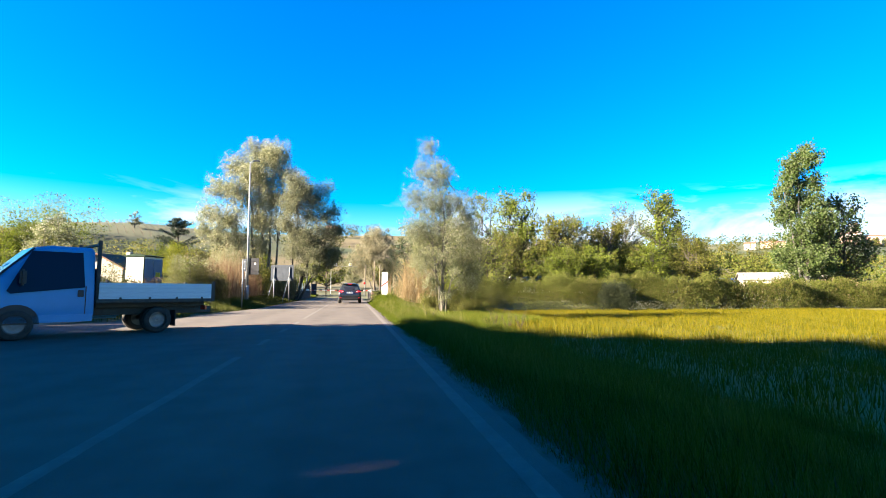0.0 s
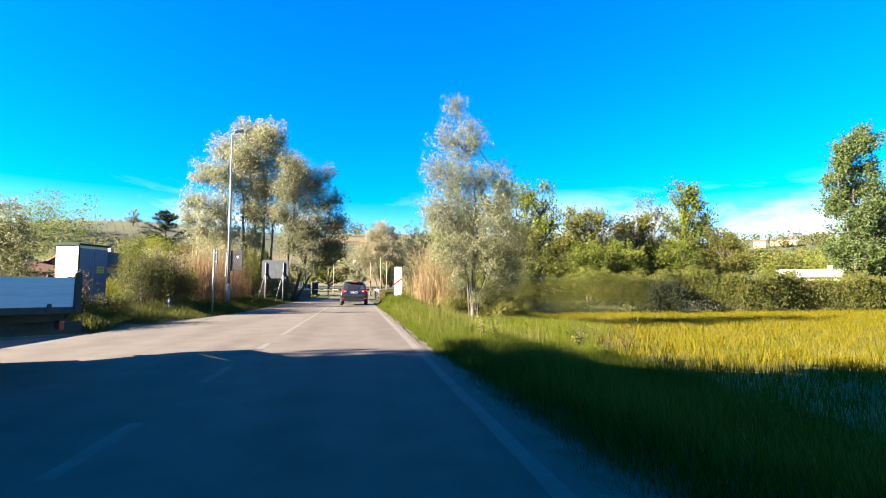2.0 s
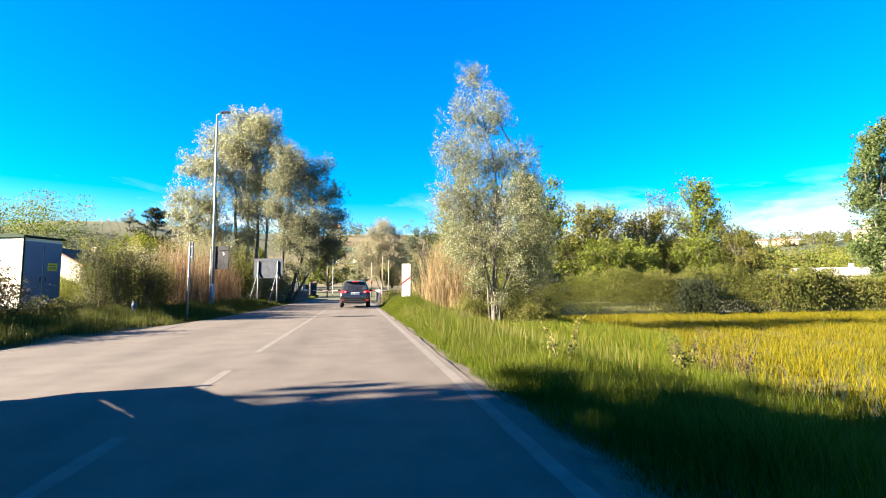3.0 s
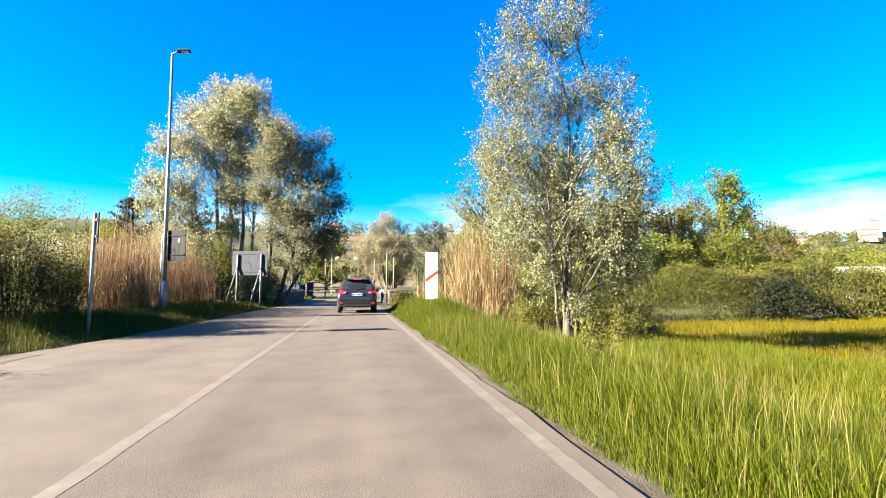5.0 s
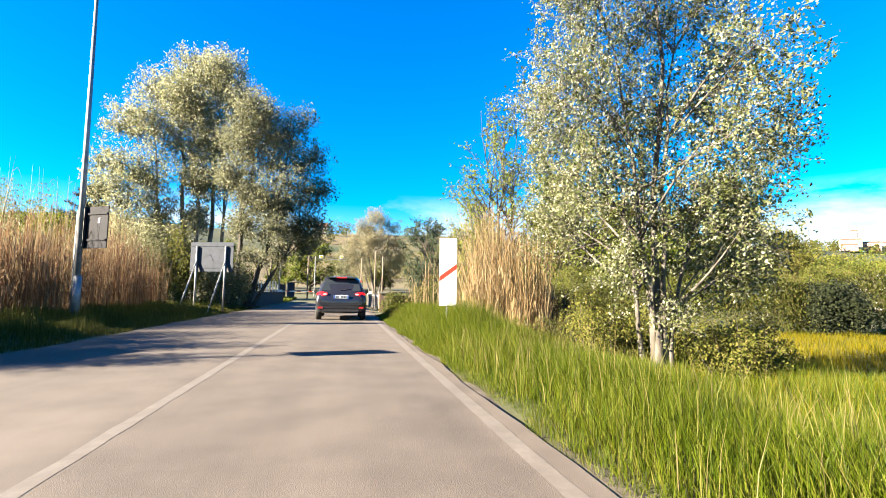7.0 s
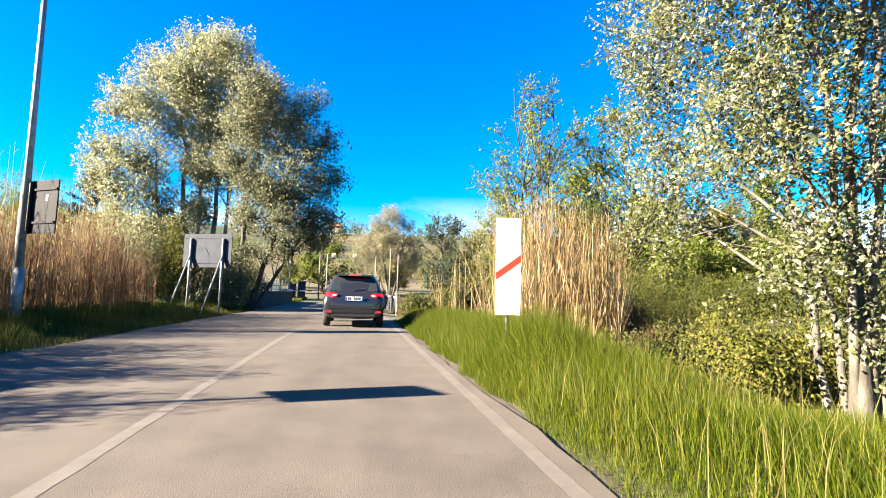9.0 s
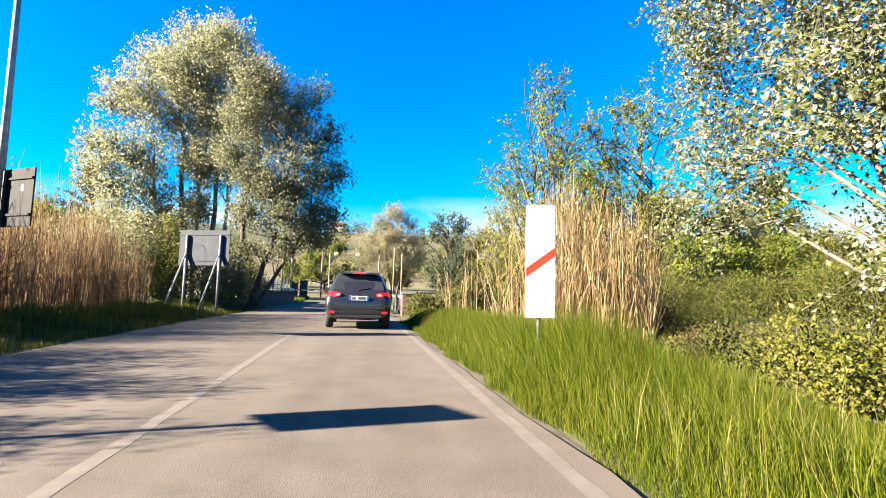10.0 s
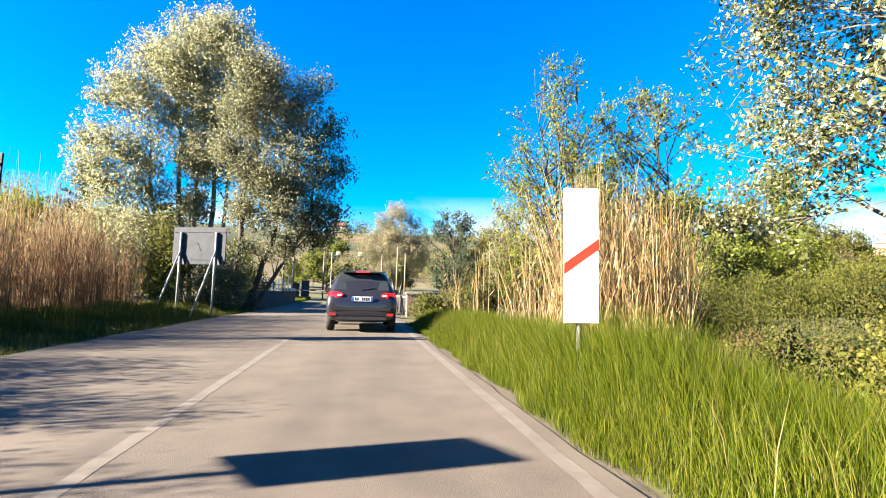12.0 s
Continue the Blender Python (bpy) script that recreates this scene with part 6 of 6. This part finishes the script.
def build_car():
    t = thing("parked_car", pose(0.03, 41.4, 0) @ Matrix.Diagonal((1.05, 1.0, 1.07, 1.0)), "dark grey family car waiting with brake lights on", "car")
    def half(zb, zs, zt, wb, ww, wt, zsill=0.27):
        return [(0, zb), (wb * 0.8, zb), (wb, zsill + 0.12), (ww, (zs + zsill) / 2 + 0.08), (ww * 0.985, zs - 0.08), (ww * 0.945, zs), (wt, zt - 0.06), (wt * 0.8, zt), (0, zt + 0.015)]
    st = [
        (0.00, [(0, 0.36), (0.6, 0.36), (0.74, 0.42), (0.79, 0.52), (0.79, 0.6), (0.77, 0.66), (0.74, 0.70), (0.6, 0.72), (0, 0.72)]),
        (0.07, [(0, 0.28), (0.68, 0.28), (0.83, 0.38), (0.88, 0.55), (0.87, 0.7), (0.83, 0.80), (0.78, 0.88), (0.6, 0.93), (0, 0.94)]),
        (0.18, [(0, 0.25), (0.72, 0.25), (0.87, 0.38), (0.915, 0.6), (0.905, 0.82), (0.86, 0.95), (0.74, 1.03), (0.6, 1.07), (0, 1.08)]),
        (0.36, [(0, 0.24), (0.74, 0.24), (0.89, 0.38), (0.92, 0.65), (0.91, 0.9), (0.855, 1.02), (0.70, 1.28), (0.56, 1.36), (0, 1.38)]),
        (0.52, [(0, 0.24), (0.74, 0.24), (0.90, 0.38), (0.92, 0.65), (0.91, 0.9), (0.86, 1.02), (0.665, 1.42), (0.52, 1.53), (0, 1.56)]),
        (0.75, half(0.24, 1.02, 1.575, 0.90, 0.92, 0.66)),
        (1.4, half(0.22, 1.0, 1.61, 0.90, 0.92, 0.68)),
        (2.3, half(0.22, 0.97, 1.60, 0.90, 0.92, 0.67)),
        (2.9, half(0.22, 0.95, 1.42, 0.90, 0.915, 0.64)),
        (3.5, [(0, 0.22), (0.74, 0.22), (0.89, 0.36), (0.91, 0.58), (0.90, 0.76), (0.85, 0.9), (0.74, 1.0), (0.5, 1.06), (0, 1.08)]),
        (4.15, [(0, 0.24), (0.70, 0.24), (0.84, 0.36), (0.86, 0.52), (0.85, 0.64), (0.80, 0.74), (0.7, 0.82), (0.5, 0.87), (0, 0.89)]),
        (4.38, [(0, 0.32), (0.55, 0.32), (0.66, 0.38), (0.7, 0.48), (0.69, 0.56), (0.66, 0.62), (0.58, 0.66), (0.4, 0.69), (0, 0.70)]),
    ]
    body = part("body", loft_bm(st), CAR_PAINT, t, "dark metallic grey body", True)
    sub = body.modifiers.new("round", "SUBSURF")
    sub.levels = sub.render_levels = 2
    # rear window, laid on the tailgate slope
    def sheet(name, pts, mat, thick, parent, label=""):
        bm = bmesh.new()
        v = [bm.verts.new(p) for p in pts]
        f = bm.faces.new(v)
        r = bmesh.ops.extrude_face_region(bm, geom=[f])
        nrm = (Vector(pts[1]) - Vector(pts[0])).cross(Vector(pts[2]) - Vector(pts[0])).normalized()
        if nrm.y > 0:
            nrm = -nrm
        bmesh.ops.translate(bm, verts=[e for e in r["geom"] if isinstance(e, bmesh.types.BMVert)], vec=nrm * thick)
        bmesh.ops.bevel(bm, geom=list(bm.edges), offset=0.006, segments=2, affect="EDGES")
        return part(name, bm, mat, parent, label)
    gl = sheet("rear_window", [(-0.70, 0.19, 1.055), (0, 0.175, 1.04), (0.70, 0.19, 1.055), (0.66, 0.33, 1.26), (0.585, 0.435, 1.445), (0, 0.42, 1.47), (-0.585, 0.435, 1.445), (-0.66, 0.33, 1.26)], CAR_GLASS, 0.02, t, "dark tinted rear window")
    part("wiper", rod_bm((-0.03, 0.155, 1.07), (0.30, 0.19, 1.13), 0.012, n=6), BLACK, gl, "black rear wiper")
    sp = part("spoiler", box_bm(1.14, 0.3, 0.045, 0, 0.42, 1.535, 0.018), CAR_PAINT, t)
    part("high_brake_light", box_bm(0.36, 0.03, 0.035, 0, 0.262, 1.532, 0.006), RED_LAMP, sp, "lit red high brake light")
    for s in (-1, 1):
        o = [(s * 0.50, 0.90), (s * 0.48, 0.97), (s * 0.62, 1.015), (s * 0.80, 1.01), (s * 0.875, 0.97), (s * 0.87, 0.90), (s * 0.80, 0.855), (s * 0.66, 0.86)]
        bm = prism_bm(o, 0.2, "y", start=0.045)
        for v in bm.verts:
            if abs(v.co.x) > 0.79:
                v.co.y += 0.10
        bmesh.ops.bevel(bm, geom=list(bm.edges), offset=0.012, segments=2, affect="EDGES")
        l = part("tail_light", bm, RED_LAMP, t, "lit red tail light")
        part("reverse_lens", box_bm(0.12, 0.02, 0.05, s * 0.575, 0.045, 0.93, 0.008), CLEAR_LAMP, l)
        part("bumper_reflector", box_bm(0.19, 0.03, 0.075, s * 0.72, 0.022, 0.455, 0.012), RED_DULL, t, "red bumper reflector")
        mb = part("door_mirror", box_bm(0.22, 0.12, 0.16, s * 1.0, 2.75, 1.03, 0.04), CAR_PAINT, t)
        part("mirror_glass", box_bm(0.17, 0.006, 0.11, s * 1.0, 2.687, 1.03), CAR_GLASS, mb)
        part("side_window", prism_bm([(0.75, 1.06), (2.75, 1.02), (2.35, 1.45), (0.95, 1.45)], 0.012, "x", start=s * 0.78 - 0.006), CAR_GLASS, t)
        for y in (0.88, 3.5):
            wheel_parts(t, s * 0.81, y, 0.325, 0.21, s)
    part("bumper", box_bm(1.56, 0.10, 0.16, 0, 0.045, 0.60, 0.04), CAR_PAINT, t)
    part("bumper_skirt", box_bm(1.30, 0.12, 0.13, 0, 0.06, 0.36, 0.03), BLACK, t, "black lower bumper skirt")
    p = part("number_plate", box_bm(0.53, 0.015, 0.12, 0, 0.012, 0.845, 0.004), PLATE_WHITE, t, "white number plate with blue ends")
    for s in (-1, 1):
        part("plate_band", box_bm(0.045, 0.004, 0.11, s * 0.24, 0.003, 0.845), PLATE_BLUE, p)
    for i in range(7):
        if i != 2:
            part("plate_bar", box_bm(0.034, 0.004, 0.075, -0.168 + i * 0.056, 0.003, 0.845), INK, p)
    part("antenna", rod_bm((0, 0.85, 1.6), (0, 0.75, 1.74), 0.008, 0.005, 6), BLACK, t)
    for s in (-1, 1):
        part("roof_rail", rod_bm((s * 0.56, 0.8, 1.60), (s * 0.56, 2.3, 1.63), 0.014, n=8), BLACK, t)


build_car()


def build_truck():
    d = Vector((-0.78, -0.62, 0)).normalized()
    yaw = math.degrees(math.atan2(-d.x, d.y))
    left = Vector((-d.y, d.x, 0))
    rear = Vector((-4.72, 13.7, 0))
    W, WB = 1.86, 2.85
    o = rear - left * (W / 2 - 0.04)
    t = thing("tipper_truck", pose(o.x, o.y, 0, 0, 0, yaw), "light blue dropside truck with an aluminium bed, turning in", "truck")
    # the rear axle is at y = 0, the truck faces +y
    hw = W / 2
    def sec(y, zb, zw, zt, ww, wt):
        return (y, [(0, zb), (ww * 0.85, zb), (ww, zb + 0.1), (ww, (zb + zw) / 2), (ww * 0.985, zw), (wt, zt - 0.08), (wt * 0.85, zt), (0, zt + 0.02)])
    cab = loft_bm([sec(1.42, 0.42, 1.12, 2.08, hw, hw * 0.84), sec(1.47, 0.40, 1.12, 2.12, hw, hw * 0.86), sec(2.25, 0.40, 1.12, 2.13, hw, hw * 0.86), sec(2.52, 0.40, 1.10, 2.08, hw, hw * 0.84), sec(2.95, 0.42, 1.08, 1.66, hw, hw * 0.86),
                   sec(3.2, 0.44, 1.05, 1.34, hw, hw * 0.90), sec(3.55, 0.46, 1.0, 1.17, hw * 0.98, hw * 0.86), sec(3.78, 0.48, 0.9, 0.99, hw * 0.92, hw * 0.78), sec(3.84, 0.5, 0.8, 0.88, hw * 0.86, hw * 0.7)])
    body = part("cab", cab, TRUCK_PAINT, t, "light blue cab", True)
    b = body.modifiers.new("edge", "BEVEL")
    b.width, b.segments = 0.03, 2
    ws = bmesh.new()
    v = [ws.verts.new(p) for p in ((-0.78, 3.19, 1.35), (0.78, 3.19, 1.35), (0.72, 2.55, 2.04), (-0.72, 2.55, 2.04))]
    f = ws.faces.new(v)
    r = bmesh.ops.extrude_face_region(ws, geom=[f])
    bmesh.ops.translate(ws, verts=[e for e in r["geom"] if isinstance(e, bmesh.types.BMVert)], vec=(0, 0.03, 0.03))
    part("windscreen", ws, CAB_GLASS, body, "dark windscreen")
    for s in (-1, 1):
        gl = prism_bm([(1.62, 1.16), (2.95, 1.02), (3.02, 1.08), (2.62, 1.98), (1.68, 1.98)], 0.02, "x", start=s * hw * 0.955 - 0.01)
        for q in gl.verts:
            q.co.x += s * (1.55 - q.co.z) * 0.10
        dw = part("side_window", gl, CAB_GLASS, body, "dark side window")
        part("window_pillar", box_bm(0.015, 0.05, 0.5, s * (hw * 0.945), 2.42, 1.42), BLACK, dw)
        part("door_seam", box_bm(0.008, 0.02, 0.75, s * (hw + 0.002), 1.6, 0.82), BLACK, body)
        part("door_handle", box_bm(0.025, 0.12, 0.16, s * (hw + 0.01), 1.7, 1.02, 0.008), BLACK, body, "black door handle")
        mi = part("door_mirror", box_bm(0.16, 0.12, 0.36, s * (hw + 0.14), 2.78, 1.38, 0.04), BLACK, body, "black door mirror")
        part("headlamp", prism_bm([(3.52, 0.80), (3.79, 0.76), (3.76, 0.90), (3.60, 1.06), (3.5, 1.04)], 0.09, "x", start=s * hw * 0.91 - 0.045), CLEAR_LAMP, body, "clear headlamp")
        part("lower_cladding", box_bm(0.03, 1.9, 0.17, s * (hw + 0.004), 2.4, 0.45, 0.01), TRUCK_PAINT, body)
        # the cab has no cut-out: a flat black plate paints the arch's shade
        part("wheel_arch_shade", prism_bm([(WB + 0.42 * math.cos(a * 0.2244), 0.36 + 0.42 * math.sin(a * 0.2244)) for a in range(15)] + [(WB - 0.42, 0.34), (WB + 0.42, 0.34)], 0.03, "x", start=s * (hw + 0.004) - 0.015), BLACK, body, "flat black plate for the shaded wheel arch opening")
        wheel_parts(t, s * (hw - 0.06), WB, 0.335, 0.2, s, 0.04)
        wheel_parts(t, s * (hw - 0.12), 0.0, 0.335, 0.19, s, 0.07)
        wheel_parts(t, s * (hw - 0.33), 0.0, 0.335, 0.17, s, 0.07)
        part("mudflap", box_bm(0.34, 0.02, 0.42, s * (hw - 0.2), -0.42, 0.36, 0.004), RUBBER, t)
        part("tail_lamp", box_bm(0.3, 0.06, 0.12, s * (hw - 0.2), -1.22, 0.62, 0.01), RED_DULL, t, "dull red tail lamp")
    part("front_bumper", box_bm(W * 0.93, 0.24, 0.34, 0, 3.78, 0.47, 0.07), BLACK, t, "black front bumper")
    gr = part("grille", box_bm(W * 0.58, 0.06, 0.24, 0, 3.85, 0.76, 0.02), BLACK, t, "black grille")
    for z in (0.70, 0.77, 0.84):
        part("grille_bar", box_bm(W * 0.52, 0.02, 0.018, 0, 3.885, z, 0.004), GALV, gr)
    fp = part("number_plate", box_bm(0.5, 0.012, 0.11, 0, 3.905, 0.45, 0.004), PLATE_WHITE, t, "white front number plate")
    for i in range(7):
        part("plate_bar", box_bm(0.03, 0.004, 0.07, -0.165 + i * 0.055, 3.913, 0.45), INK, fp)
    # chassis and bed
    for s in (-1, 1):
        part("chassis_rail", box_bm(0.08, 4.3, 0.18, s * 0.38, 0.6, 0.56, 0.01), CHASSIS, t)
    part("fuel_tank", box_bm(0.4, 0.9, 0.3, hw - 0.28, 0.95, 0.5, 0.06), TRUCK_PAINT, t)
    part("axle", rod_bm((-hw + 0.2, 0, 0.335), (hw - 0.2, 0, 0.335), 0.06, n=10), CHASSIS, t)
    bw = hw + 0.06
    part("bed_floor", box_bm(2 * bw, 2.75, 0.09, 0, 0.02, 0.83, 0.01), CHASSIS, t)
    part("subframe", box_bm(1.2, 2.6, 0.12, 0, 0.02, 0.72, 0.01), CHASSIS, t)
    for s in (-1, 1):
        side = part("dropside", box_bm(0.035, 2.66, 0.40, s * (bw - 0.02), 0.02, 1.08, 0.008), ALU, t, "pale aluminium dropside")
        for z in (0.98, 1.08, 1.18):
            part("rib", box_bm(0.012, 2.62, 0.02, s * (bw + 0.002), 0.02, z, 0.003), ALU, side)
        for yy in (-1.05, -0.4, 0.25, 0.9):
            part("latch", box_bm(0.03, 0.05, 0.11, s * (bw + 0.01), yy, 0.87, 0.006), BLACK, side, "black dropside latch")
        part("corner_post", box_bm(0.07, 0.08, 0.55, s * (bw - 0.02), -1.36, 1.08, 0.01), CHASSIS, t, "dark steel corner post")
        part("headboard_post", box_bm(0.07, 0.08, 1.5, s * (bw - 0.1), 1.36, 1.55, 0.01), CHASSIS, t, "dark steel headboard post")
    part("tailgate", box_bm(2 * bw - 0.1, 0.035, 0.40, 0, -1.36, 1.08, 0.008), ALU, t)
    part("headboard", box_bm(2 * bw - 0.2, 0.04, 0.75, 0, 1.36, 1.25, 0.01), CHASSIS, t)
    part("headboard_rail", box_bm(2 * bw - 0.1, 0.06, 0.06, 0, 1.36, 2.2, 0.01), CHASSIS, t)
    part("side_lettering", box_bm(0.003, 0.32, 0.05, bw + 0.0, 1.05, 1.24), INK, t, "small dark lettering bar")


build_truck()


def build_seam():
    """Tar seams and old patch edges on the apron in front of the yard."""
    rng = np.random.default_rng(151)
    for k, (x0, y0, x1, y1) in enumerate(((-7.6, 17.2, -5.4, 22.5), (-5.4, 22.5, -5.25, 27.0), (-9.2, 17.0, -7.6, 17.2))):
        n = 14
        t = np.linspace(0, 1, n)
        x, y = x0 + (x1 - x0) * t, y0 + (y1 - y0) * t
        nx, ny = -(y1 - y0), (x1 - x0)
        l = math.hypot(nx, ny)
        w = 0.035 + 0.02 * rng.uniform(0, 1, n)
        j = np.convolve(rng.normal(0, 0.06, n), np.ones(3) / 3, "same")
        a = np.stack([x + nx / l * (j - w), y + ny / l * (j - w), np.full(n, 0.002)], 1)
        b = np.stack([x + nx / l * (j + w), y + ny / l * (j + w), np.full(n, 0.002)], 1)
        V = np.stack([a, b], 1).reshape(-1, 3)
        i = np.arange(n - 1) * 2
        tagged(array_mesh("tar_seam", V, np.stack([i, i + 1, i + 3, i + 2], 1), CHASSIS), "dark tar seam in the asphalt apron", "road marking", kind="structure")


build_seam()
